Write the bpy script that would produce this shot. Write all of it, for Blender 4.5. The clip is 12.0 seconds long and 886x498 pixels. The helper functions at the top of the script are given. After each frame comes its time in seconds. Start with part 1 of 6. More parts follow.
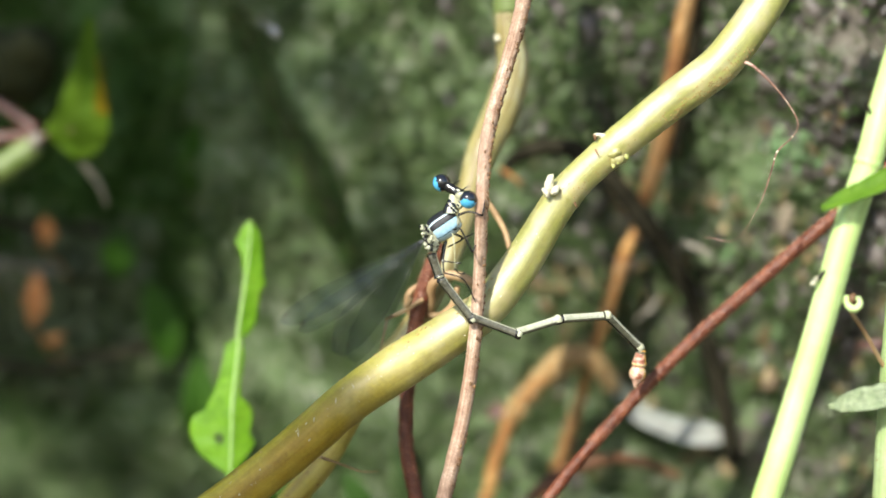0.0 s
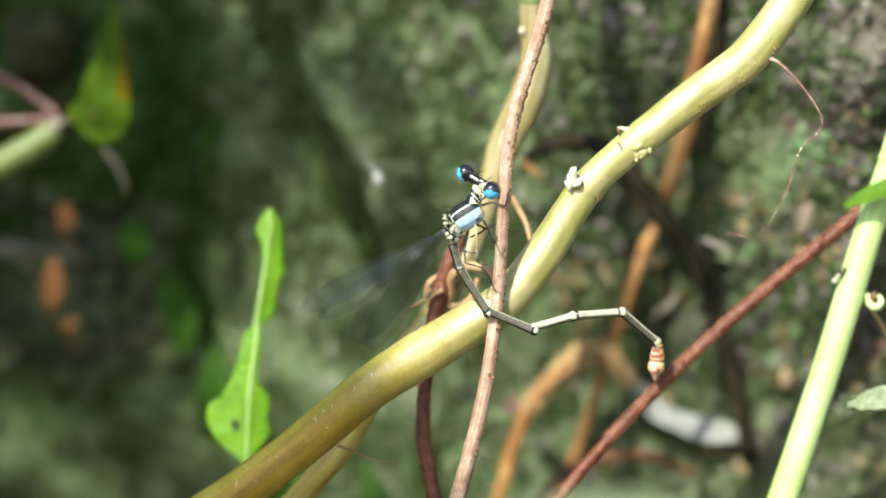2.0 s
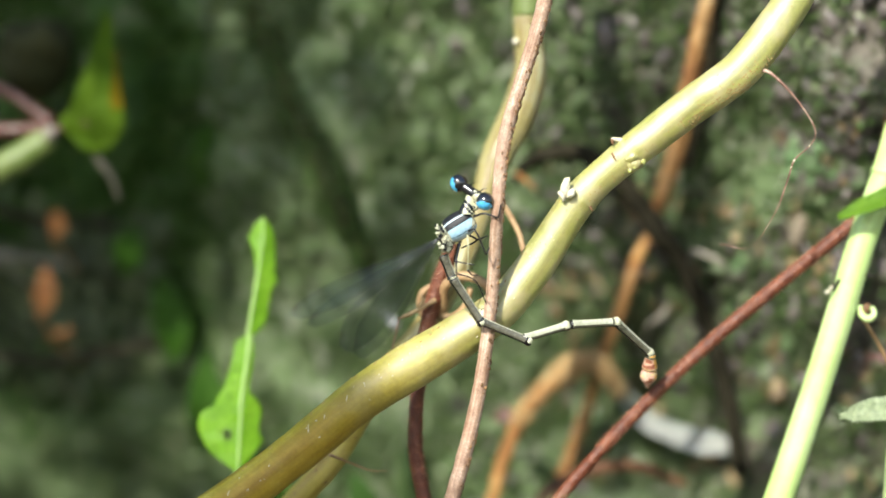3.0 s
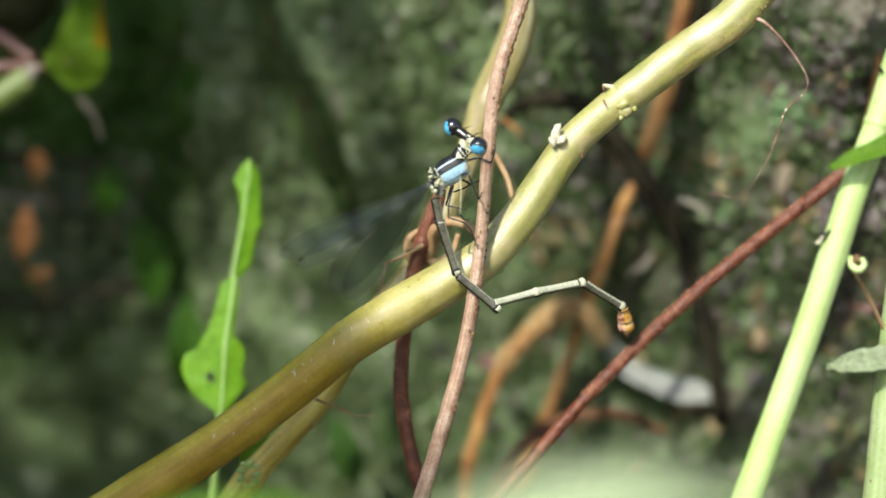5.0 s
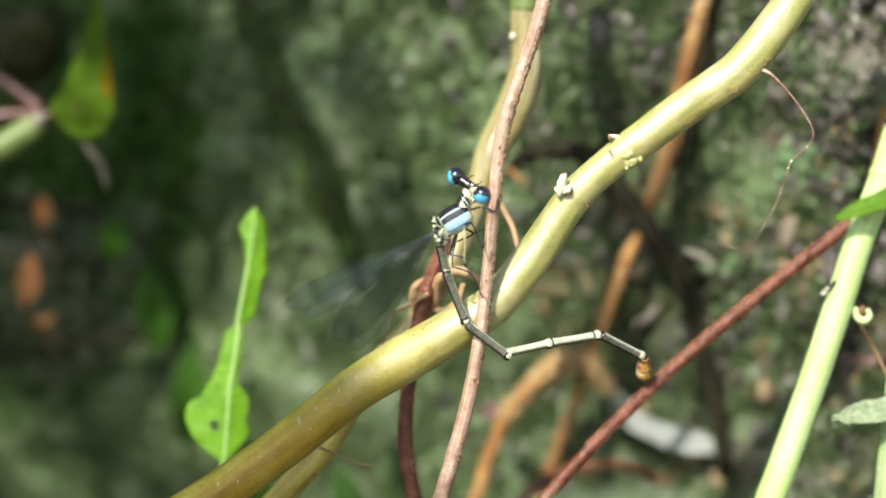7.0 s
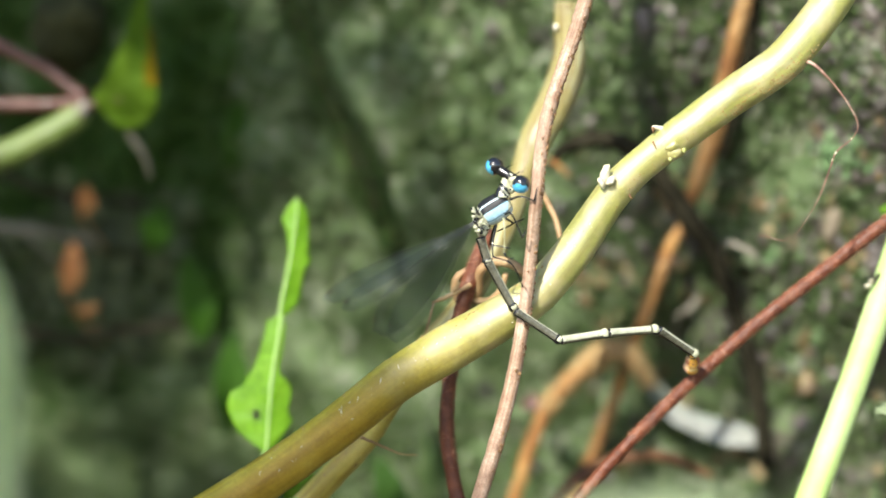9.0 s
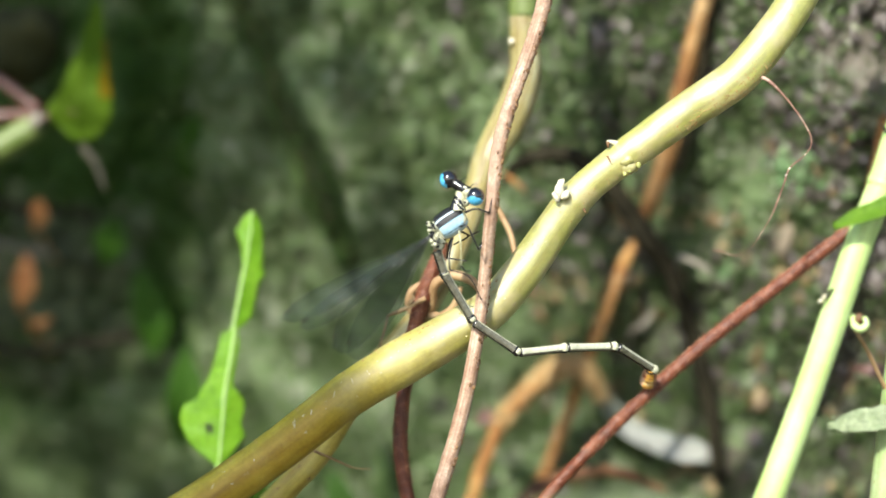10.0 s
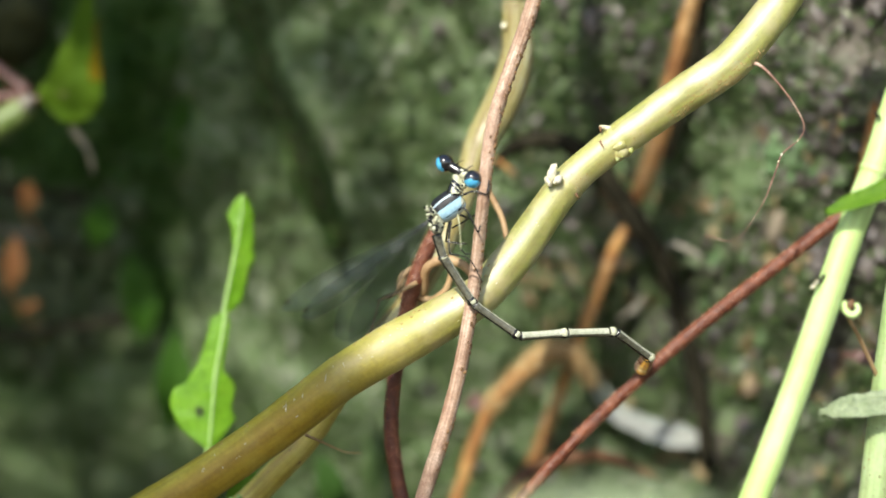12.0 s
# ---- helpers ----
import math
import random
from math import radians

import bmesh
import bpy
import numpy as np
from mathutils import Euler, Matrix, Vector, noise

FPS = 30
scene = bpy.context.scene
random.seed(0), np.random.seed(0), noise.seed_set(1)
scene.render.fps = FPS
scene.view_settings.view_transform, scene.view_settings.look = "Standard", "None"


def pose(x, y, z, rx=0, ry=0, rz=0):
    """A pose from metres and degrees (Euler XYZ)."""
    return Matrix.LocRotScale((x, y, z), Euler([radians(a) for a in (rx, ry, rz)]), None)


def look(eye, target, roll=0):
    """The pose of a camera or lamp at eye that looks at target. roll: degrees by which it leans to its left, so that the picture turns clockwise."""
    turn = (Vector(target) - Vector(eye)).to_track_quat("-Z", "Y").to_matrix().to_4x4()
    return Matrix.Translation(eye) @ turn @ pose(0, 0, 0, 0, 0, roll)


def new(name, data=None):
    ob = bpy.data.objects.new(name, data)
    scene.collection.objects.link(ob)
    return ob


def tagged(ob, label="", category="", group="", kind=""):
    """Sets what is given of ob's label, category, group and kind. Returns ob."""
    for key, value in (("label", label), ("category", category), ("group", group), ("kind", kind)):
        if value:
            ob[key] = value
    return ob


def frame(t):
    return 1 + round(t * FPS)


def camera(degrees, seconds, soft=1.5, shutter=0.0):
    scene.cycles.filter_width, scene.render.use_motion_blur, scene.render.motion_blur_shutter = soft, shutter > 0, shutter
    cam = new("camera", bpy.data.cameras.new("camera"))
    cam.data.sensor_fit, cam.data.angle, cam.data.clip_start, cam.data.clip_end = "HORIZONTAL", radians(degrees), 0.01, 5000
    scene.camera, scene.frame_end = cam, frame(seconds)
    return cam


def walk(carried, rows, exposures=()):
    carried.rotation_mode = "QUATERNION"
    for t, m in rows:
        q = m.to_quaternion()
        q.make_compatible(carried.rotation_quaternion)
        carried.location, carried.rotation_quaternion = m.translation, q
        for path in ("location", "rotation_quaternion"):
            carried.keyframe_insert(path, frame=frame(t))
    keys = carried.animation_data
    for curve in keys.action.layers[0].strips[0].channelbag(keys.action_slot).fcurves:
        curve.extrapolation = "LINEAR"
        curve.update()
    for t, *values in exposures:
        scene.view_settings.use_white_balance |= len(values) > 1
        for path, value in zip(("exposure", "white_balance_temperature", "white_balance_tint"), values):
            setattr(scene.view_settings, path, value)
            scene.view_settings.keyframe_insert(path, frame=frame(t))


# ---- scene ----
# Camera: close-up at about 0.22 m, with a shallow depth of field.
cam = camera(24.0, 12.0, soft=1.75)
cam.data.dof.use_dof = True
cam.data.dof.focus_distance = 0.2182
cam.data.dof.aperture_fstop = 10.0
walk(cam, [
    (0, pose(0.006286, -0.218112, 0.097228, 89.8735, 3.3329, 1.6771)),
    (0.5, pose(0.006687, -0.218344, 0.097009, 89.8174, 3.1612, 1.4781)),
    (1, pose(0.006291, -0.218072, 0.096460, 90.1326, 2.8531, 1.5351)),
    (1.5, pose(0.005373, -0.218013, 0.096401, 90.0240, 2.5079, 1.9011)),
    (2, pose(0.004915, -0.218083, 0.096234, 89.8951, 2.1971, 1.9161)),
    (2.5, pose(0.004726, -0.218240, 0.096069, 90.2137, 1.9813, 1.9469)),
    (2.7, pose(0.004670, -0.218218, 0.096072, 90.2173, 1.9726, 1.7976)),
    (4.3, pose(0.002770, -0.217465, 0.096171, 89.5453, 1.3206, 0.7132)),
    (4.5, pose(0.002714, -0.217443, 0.096174, 89.3044, 1.2618, 0.4902)),
    (5, pose(0.001741, -0.217141, 0.096138, 88.6653, 1.1385, 0.6020)),
    (5.5, pose(0.001477, -0.217036, 0.095786, 88.8801, 0.9883, 0.4680)),
    (6, pose(0.001868, -0.217246, 0.095707, 89.6158, 0.8736, 0.1413)),
    (6.5, pose(0.001700, -0.217308, 0.095487, 90.0567, 0.8652, 0.1783)),
    (7, pose(0.001274, -0.217292, 0.095705, 90.1280, 0.8026, 0.6338)),
    (7.2, pose(0.001262, -0.217292, 0.095702, 90.1047, 0.7535, 0.7546)),
    (8.8, pose(0.000858, -0.217304, 0.095603, 89.9564, 0.6276, 1.5038)),
    (9, pose(0.000846, -0.217304, 0.095600, 89.9094, 0.5429, 1.6923)),
    (9.5, pose(0.000599, -0.216987, 0.095482, 90.1068, 0.3695, 1.1503)),
    (10, pose(0.000945, -0.217054, 0.095220, 90.3736, 0.2692, 0.4681)),
    (10.5, pose(0.000374, -0.216970, 0.095390, 89.9251, 0.2356, 0.1441)),
    (11, pose(0.000102, -0.216683, 0.095091, 89.9128, 0.1277, 0.2720)),
    (11.5, pose(0.000338, -0.216659, 0.094926, 89.9218, 0.0500, -0.0516)),
    (12, pose(0.000000, -0.216883, 0.095000, 90.0000, -0.0000, 0.0000)),
], [(0, 0.93), (1, 1.00), (2, 1.00), (2.5, 0.97), (4.5, 0.78), (5, 0.62), (5.5, 0.52), (6, 0.58), (6.5, 0.77), (7, 0.92), (8, 1.00), (9, 1.06), (9.5, 1.03), (10.5, 1.04), (11, 0.92), (11.5, 0.76), (12, 0.76)])

# Sun high behind the camera, open sky above.
world = bpy.data.worlds.new("sky")
scene.world = world
world.use_nodes = True
wn = world.node_tree.nodes
sky = wn.new("ShaderNodeTexSky")
sky.sky_type = "NISHITA"
sky.sun_disc = False
sky.sun_elevation = radians(35)
sky.sun_rotation = radians(202)
wn["Background"].inputs[1].default_value = 0.13
world.node_tree.links.new(sky.outputs[0], wn["Background"].inputs[0])
sun = new("sun", bpy.data.lights.new("sun", "SUN"))
sun.data.energy = 3.9
sun.data.angle = radians(0.6)
sun.data.color = (1.0, 0.965, 0.87)
sun.matrix_world = look((-0.30, -0.75, 0.58), (0, 0, 0))

MM = 0.001
FLOOR = 95.0  # height of the eye over the ground, in mm


def v(p):
    """Plan in millimetres, from the eye's height, to metres over the ground."""
    return Vector((p[0] * MM, p[1] * MM, (p[2] + FLOOR) * MM))


# ---------------------------------------------------------------- materials
def ramp(nt, fac, stops):
    r = nt.nodes.new("ShaderNodeValToRGB")
    r.color_ramp.elements[0].position, r.color_ramp.elements[0].color = stops[0][0], (*stops[0][1], 1)
    r.color_ramp.elements[1].position, r.color_ramp.elements[1].color = stops[-1][0], (*stops[-1][1], 1)
    for pos, col in stops[1:-1]:
        r.color_ramp.elements.new(pos).color = (*col, 1)
    nt.links.new(fac, r.inputs[0])
    return r.outputs[0]


def noise_node(nt, vec, scale, detail=4.0, rough=0.6):
    n = nt.nodes.new("ShaderNodeTexNoise")
    n.inputs["Scale"].default_value, n.inputs["Detail"].default_value, n.inputs["Roughness"].default_value = scale, detail, rough
    nt.links.new(vec, n.inputs["Vector"])
    return n.outputs[0]


def mix(nt, fac, a, b, kind="MIX"):
    m = nt.nodes.new("ShaderNodeMix")
    m.data_type, m.blend_type = "RGBA", kind
    for value, slot in ((fac, 0), (a, 6), (b, 7)):
        if isinstance(value, (int, float)):
            m.inputs[slot].default_value = value
        elif isinstance(value, tuple):
            m.inputs[slot].default_value = (*value, 1)
        else:
            nt.links.new(value, m.inputs[slot])
    return m.outputs[2]


def surface(name, stops, scale=600, rough=0.5, bump=0.3, fine=4000, streak=0.0, spots=None, translucent=0.0, sss=0.0,
            spec=0.5, stretch=None, coat=0.0, coat_rough=None, coat_ior=1.5, island=False, along=None, grain=0.25, flank=None, dent=None):
    """Base colour from noise at two scales, fine relief; streak runs along a stem, spots are (colour, scale, share)."""
    m = bpy.data.materials.new(name)
    m.use_nodes = True
    nt = m.node_tree
    p = nt.nodes["Principled BSDF"]
    tc = nt.nodes.new("ShaderNodeTexCoord")
    co = tc.outputs["Object"]
    if stretch:
        mp = nt.nodes.new("ShaderNodeMapping")
        mp.inputs["Scale"].default_value = stretch
        nt.links.new(co, mp.inputs[0])
        co = mp.outputs[0]
    if island:
        geo = nt.nodes.new("ShaderNodeNewGeometry")
        half = nt.nodes.new("ShaderNodeMath")
        half.operation = "MULTIPLY_ADD"
        half.inputs[1].default_value = 0.75
        nt.links.new(geo.outputs["Random Per Island"], half.inputs[0])
        scaled = nt.nodes.new("ShaderNodeMath")
        scaled.operation = "MULTIPLY"
        scaled.inputs[1].default_value = 0.25
        nt.links.new(noise_node(nt, co, scale), scaled.inputs[0])
        nt.links.new(scaled.outputs[0], half.inputs[2])
        base = ramp(nt, half.outputs[0], stops)
    else:
        base = ramp(nt, noise_node(nt, co, scale), stops)
    if along:
        other, v0, v1 = along  # a second set of colours that takes over between two lengths along the stem, in mm
        sep = nt.nodes.new("ShaderNodeSeparateXYZ")
        nt.links.new(tc.outputs["UV"], sep.inputs[0])
        mr = nt.nodes.new("ShaderNodeMapRange")
        mr.inputs[1].default_value, mr.inputs[2].default_value = v0, v1
        nt.links.new(sep.outputs[1], mr.inputs[0])
        base = mix(nt, mr.outputs[0], base, ramp(nt, noise_node(nt, co, scale), other))
    if along and flank:
        # a flank of other colours on the far length of the stem: (colours, share of the way round at which it ends)
        wavy = nt.nodes.new("ShaderNodeMath")
        wavy.operation = "MULTIPLY_ADD"
        wavy.inputs[1].default_value = 0.09
        nt.links.new(noise_node(nt, co, 120, 3), wavy.inputs[0])
        nt.links.new(sep.outputs[0], wavy.inputs[2])
        edge = nt.nodes.new("ShaderNodeMapRange")
        for slot, value in ((1, flank[1]), (2, flank[1] + 0.09), (3, 0.55), (4, 0.0)):
            edge.inputs[slot].default_value = value
        nt.links.new(wavy.outputs[0], edge.inputs[0])
        both = nt.nodes.new("ShaderNodeMath")
        both.operation = "MULTIPLY"
        nt.links.new(edge.outputs[0], both.inputs[0])
        nt.links.new(mr.outputs[0], both.inputs[1])
        base = mix(nt, both.outputs[0], base, ramp(nt, noise_node(nt, co, scale), flank[0]))
    speck = ramp(nt, noise_node(nt, co, fine, 3), [(0.3, (1 - grain,) * 3), (0.7, (1 + grain * 0.6,) * 3)])
    base = mix(nt, 1.0, base, speck, "MULTIPLY")
    if streak:
        mp = nt.nodes.new("ShaderNodeMapping")
        mp.inputs["Scale"].default_value = (14, 0.06, 1)
        nt.links.new(tc.outputs["UV"], mp.inputs[0])
        s = ramp(nt, noise_node(nt, mp.outputs[0], 1.0, 3), [(0.35, (1 - streak, 1 - streak * 1.3, 1 - streak * 1.6)), (0.65, (1.1, 1.1, 1.1))])
        base = mix(nt, 1.0, base, s, "MULTIPLY")
    if spots:
        col, sc, share = spots
        f = ramp(nt, noise_node(nt, co, sc, 2), [(1 - share - 0.1, (0, 0, 0)), (1 - share + 0.12, (0.75, 0.75, 0.75))])
        if along:
            f = mix(nt, mr.outputs[0], f, (0.0, 0.0, 0.0))
        base = mix(nt, f, base, col)
    nt.links.new(base, p.inputs["Base Color"])
    p.inputs["Specular IOR Level"].default_value = spec
    p.inputs["Coat Weight"].default_value = coat
    if along and coat:
        # the glossy coat fades out along the stem
        coat_fade = nt.nodes.new("ShaderNodeMapRange")
        for slot, value in ((1, v0), (2, v0 + 18), (3, coat), (4, 0.04)):
            coat_fade.inputs[slot].default_value = value
        nt.links.new(sep.outputs[1], coat_fade.inputs[0])
        nt.links.new(coat_fade.outputs[0], p.inputs["Coat Weight"])
    p.inputs["Coat IOR"].default_value = coat_ior
    p.inputs["Coat Roughness"].default_value = coat_rough or rough * 0.8
    rr = ramp(nt, noise_node(nt, co, scale * 2.3), [(0.3, (rough * 0.75,) * 3), (0.7, (min(1, rough * 1.25),) * 3)])
    nt.links.new(rr, p.inputs["Roughness"])
    if bump:
        b = nt.nodes.new("ShaderNodeBump")
        b.inputs["Strength"].default_value, b.inputs["Distance"].default_value = bump, 0.0002
        nt.links.new(noise_node(nt, co, fine * 0.7, 3), b.inputs["Height"])
        nt.links.new(b.outputs[0], p.inputs["Normal"])
        if dent:
            # shallow dents that break up the gloss: (scale, strength)
            e = nt.nodes.new("ShaderNodeBump")
            e.inputs["Strength"].default_value, e.inputs["Distance"].default_value = dent[1], 0.0008
            nt.links.new(noise_node(nt, co, dent[0], 2), e.inputs["Height"])
            nt.links.new(e.outputs[0], b.inputs["Normal"])
            nt.links.new(e.outputs[0], p.inputs["Coat Normal"])
    if sss:
        p.inputs["Subsurface Weight"].default_value = sss
        p.inputs["Subsurface Radius"].default_value = (0.0012, 0.0012, 0.0004)
    if translucent:
        t = nt.nodes.new("ShaderNodeBsdfTranslucent")
        nt.links.new(base, t.inputs[0])
        ms = nt.nodes.new("ShaderNodeMixShader")
        ms.inputs[0].default_value = translucent
        nt.links.new(p.outputs[0], ms.inputs[1])
        nt.links.new(t.outputs[0], ms.inputs[2])
        nt.links.new(ms.outputs[0], nt.nodes["Material Output"].inputs[0])
    return m


def bank_material():
    """Damp earth bank: dark soil, grey-pink grit and moss in patches, with shade coloured into the hollow."""
    m = bpy.data.materials.new("mossy_earth")
    m.use_nodes = True
    nt = m.node_tree
    p = nt.nodes["Principled BSDF"]
    tc = nt.nodes.new("ShaderNodeTexCoord")
    co = tc.outputs["Object"]
    xyz = nt.nodes.new("ShaderNodeSeparateXYZ")
    nt.links.new(co, xyz.inputs[0])
    # moss, grit and dark hollow: graded along the face here, in chance patches farther off
    near = nt.nodes.new("ShaderNodeMath")
    near.operation = "ABSOLUTE"
    nt.links.new(xyz.outputs[0], near.inputs[0])
    aside = nt.nodes.new("ShaderNodeMapRange")
    behind = nt.nodes.new("ShaderNodeMapRange")
    for node, low, high in ((aside, 0.09, 0.14), (behind, 0.10, 0.14)):
        node.inputs[1].default_value, node.inputs[2].default_value = low, high
    nt.links.new(near.outputs[0], aside.inputs[0])
    nt.links.new(xyz.outputs[1], behind.inputs[0])
    away = nt.nodes.new("ShaderNodeMath")
    away.operation = "MAXIMUM"
    nt.links.new(aside.outputs[0], away.inputs[0])
    nt.links.new(behind.outputs[0], away.inputs[1])
    patch = nt.nodes.new("ShaderNodeMapRange")
    patch.clamp = False
    for slot, value in ((1, 0.35), (2, 0.65), (3, -0.05), (4, 0.07)):
        patch.inputs[slot].default_value = value
    nt.links.new(noise_node(nt, co, 7, 5), patch.inputs[0])
    swing = nt.nodes.new("ShaderNodeMix")
    nt.links.new(away.outputs[0], swing.inputs[0])
    nt.links.new(xyz.outputs[0], swing.inputs[2])
    nt.links.new(patch.outputs[0], swing.inputs[3])
    soil = ramp(nt, noise_node(nt, co, 420, 7, 0.75), [(0.3, (0.055, 0.05, 0.038)), (0.5, (0.11, 0.098, 0.075)), (0.72, (0.27, 0.24, 0.20))])
    moss = ramp(nt, noise_node(nt, co, 620, 7, 0.75), [(0.3, (0.056, 0.093, 0.037)), (0.52, (0.115, 0.168, 0.07)), (0.7, (0.23, 0.27, 0.16))])
    # moss gives way to bare grit towards +x
    grade = nt.nodes.new("ShaderNodeMapRange")
    for slot, value in ((1, -0.06), (2, 0.06), (3, 0.34), (4, -0.02)):
        grade.inputs[slot].default_value = value
    nt.links.new(swing.outputs[0], grade.inputs[0])
    add = nt.nodes.new("ShaderNodeMath")
    nt.links.new(noise_node(nt, co, 110, 4), add.inputs[0])
    nt.links.new(grade.outputs[0], add.inputs[1])
    mask = ramp(nt, add.outputs[0], [(0.46, (0, 0, 0)), (0.6, (1, 1, 1))])
    base = mix(nt, mask, soil, moss)
    # damp masks the hollow towards -x, its shade put in as dark moss green
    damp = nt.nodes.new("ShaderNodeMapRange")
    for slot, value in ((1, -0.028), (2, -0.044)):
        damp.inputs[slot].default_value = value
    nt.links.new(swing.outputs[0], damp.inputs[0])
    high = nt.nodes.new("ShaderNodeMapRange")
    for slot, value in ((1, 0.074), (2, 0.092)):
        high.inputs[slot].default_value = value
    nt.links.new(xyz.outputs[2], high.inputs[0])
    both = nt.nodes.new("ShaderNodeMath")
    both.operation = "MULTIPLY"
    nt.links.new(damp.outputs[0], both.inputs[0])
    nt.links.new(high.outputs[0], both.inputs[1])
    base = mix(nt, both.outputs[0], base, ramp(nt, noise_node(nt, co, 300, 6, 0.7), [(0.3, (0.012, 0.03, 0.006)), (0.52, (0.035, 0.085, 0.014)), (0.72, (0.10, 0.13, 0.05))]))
    lichen = ramp(nt, noise_node(nt, co, 170, 3), [(0.57, (0, 0, 0)), (0.68, (1, 1, 1))])
    crust = ramp(nt, noise_node(nt, co, 900, 5, 0.75), [(0.35, (0.07, 0.085, 0.05)), (0.5, (0.20, 0.22, 0.15)), (0.66, (0.50, 0.52, 0.42))])
    base = mix(nt, lichen, base, crust)
    nt.links.new(base, p.inputs["Base Color"])
    p.inputs["Roughness"].default_value = 0.75
    p.inputs["Specular IOR Level"].default_value = 0.25
    b = nt.nodes.new("ShaderNodeBump")
    b.inputs["Strength"].default_value, b.inputs["Distance"].default_value = 0.8, 0.001
    nt.links.new(noise_node(nt, co, 900, 6), b.inputs["Height"])
    nt.links.new(b.outputs[0], p.inputs["Normal"])
    return m


def wing_material():
    m = bpy.data.materials.new("wing_membrane")
    m.use_nodes = True
    nt = m.node_tree
    nt.nodes.remove(nt.nodes["Principled BSDF"])
    t = nt.nodes.new("ShaderNodeBsdfTransparent")
    t.inputs[0].default_value = (0.86, 0.88, 0.89, 1)
    g = nt.nodes.new("ShaderNodeBsdfGlossy")
    g.inputs["Color"].default_value = (0.9, 0.9, 0.88, 1)
    tc = nt.nodes.new("ShaderNodeTexCoord")
    rr = ramp(nt, noise_node(nt, tc.outputs["Object"], 700), [(0.3, (0.25,) * 3), (0.7, (0.45,) * 3)])
    nt.links.new(rr, g.inputs["Roughness"])
    ms = nt.nodes.new("ShaderNodeMixShader")
    ms.inputs[0].default_value = 0.014
    nt.links.new(t.outputs[0], ms.inputs[1])
    nt.links.new(g.outputs[0], ms.inputs[2])
    nt.links.new(ms.outputs[0], nt.nodes["Material Output"].inputs[0])
    return m


STEM = surface("pale_green_stem", [(0.3, (0.27, 0.29, 0.03)), (0.5, (0.345, 0.35, 0.055)), (0.7, (0.43, 0.42, 0.115))], 140, 0.45, 0.2, 2500, dent=(330, 0.07),
               streak=0.25, sss=0.3, coat=1.0, coat_rough=0.56, coat_ior=2.35, grain=0.14, spec=0.25, spots=((0.46, 0.39, 0.17), 330, 0.45),
               along=([(0.3, (0.29, 0.245, 0.018)), (0.5, (0.385, 0.325, 0.035)), (0.7, (0.47, 0.42, 0.075))], 62.0, 84.0),
               flank=([(0.3, (0.26, 0.125, 0.012)), (0.5, (0.33, 0.175, 0.018)), (0.7, (0.40, 0.25, 0.035))], 0.31))
GREEN = surface("bright_green_stem", [(0.3, (0.40, 0.58, 0.17)), (0.5, (0.46, 0.63, 0.23)), (0.7, (0.53, 0.69, 0.32))], 120, 0.5, 0.08, 2500,
                streak=0.12, sss=0.1, coat=0.35, coat_rough=0.45, coat_ior=1.8, grain=0.08)
SAP = surface("sage_green_stem", [(0.3, (0.27, 0.38, 0.15)), (0.5, (0.33, 0.44, 0.20)), (0.7, (0.41, 0.51, 0.29))], 160, 0.5, 0.12, 2500, streak=0.15, sss=0.1, grain=0.12)
PALE = surface("yellow_stem", [(0.3, (0.26, 0.215, 0.06)), (0.5, (0.325, 0.295, 0.12)), (0.7, (0.40, 0.40, 0.25))], 150, 0.5, 0.15, 2500, streak=0.4, sss=0.15, grain=0.1,
               along=([(0.3, (0.40, 0.33, 0.05)), (0.5, (0.50, 0.42, 0.09)), (0.7, (0.58, 0.52, 0.17))], 62.0, 76.0))
# leaf green darkened further for the shade in the hollow
SHADEGREEN = surface("shade_green_leaf", [(0.3, (0.021, 0.068, 0.004)), (0.7, (0.048, 0.125, 0.010))], 300, 0.6, 0.3, 2500, translucent=0.3, spec=0.15)
AMBER = surface("amber_dead_leaf", [(0.3, (0.36, 0.13, 0.03)), (0.7, (0.56, 0.25, 0.08))], 300, 0.7, 0.3, 2500)
SHADESHRUB = surface("shade_shrub_leaf", [(0.3, (0.16, 0.40, 0.03)), (0.7, (0.26, 0.52, 0.06))], 60, 0.45, 0.2, 900, translucent=0.65)
VINE = surface("brown_vine_bark", [(0.3, (0.325, 0.20, 0.138)), (0.5, (0.445, 0.305, 0.22)), (0.7, (0.57, 0.43, 0.335))], 500, 0.6, 0.6, 4000,
               streak=0.3)
RED = surface("dark_red_bark", [(0.3, (0.085, 0.021, 0.009)), (0.5, (0.15, 0.043, 0.019)), (0.72, (0.26, 0.09, 0.043))], 700, 0.45, 0.9, 3500,
              streak=0.2, grain=0.35)
REDHAIR = surface("red_hair", [(0.3, (0.17, 0.048, 0.019)), (0.62, (0.31, 0.115, 0.05)), (0.86, (0.68, 0.47, 0.32))], 700, 0.3, 0, island=True)
LEAF = surface("fresh_leaf", [(0.3, (0.11, 0.27, 0.007)), (0.5, (0.155, 0.345, 0.013)), (0.7, (0.22, 0.42, 0.03))], 350, 0.45, 0.4, 2500,
               translucent=0.35, spec=0.25)
LEAF_RIB = surface("leaf_rib", [(0.3, (0.27, 0.44, 0.10)), (0.7, (0.38, 0.53, 0.20))], 400, 0.45, 0.2)
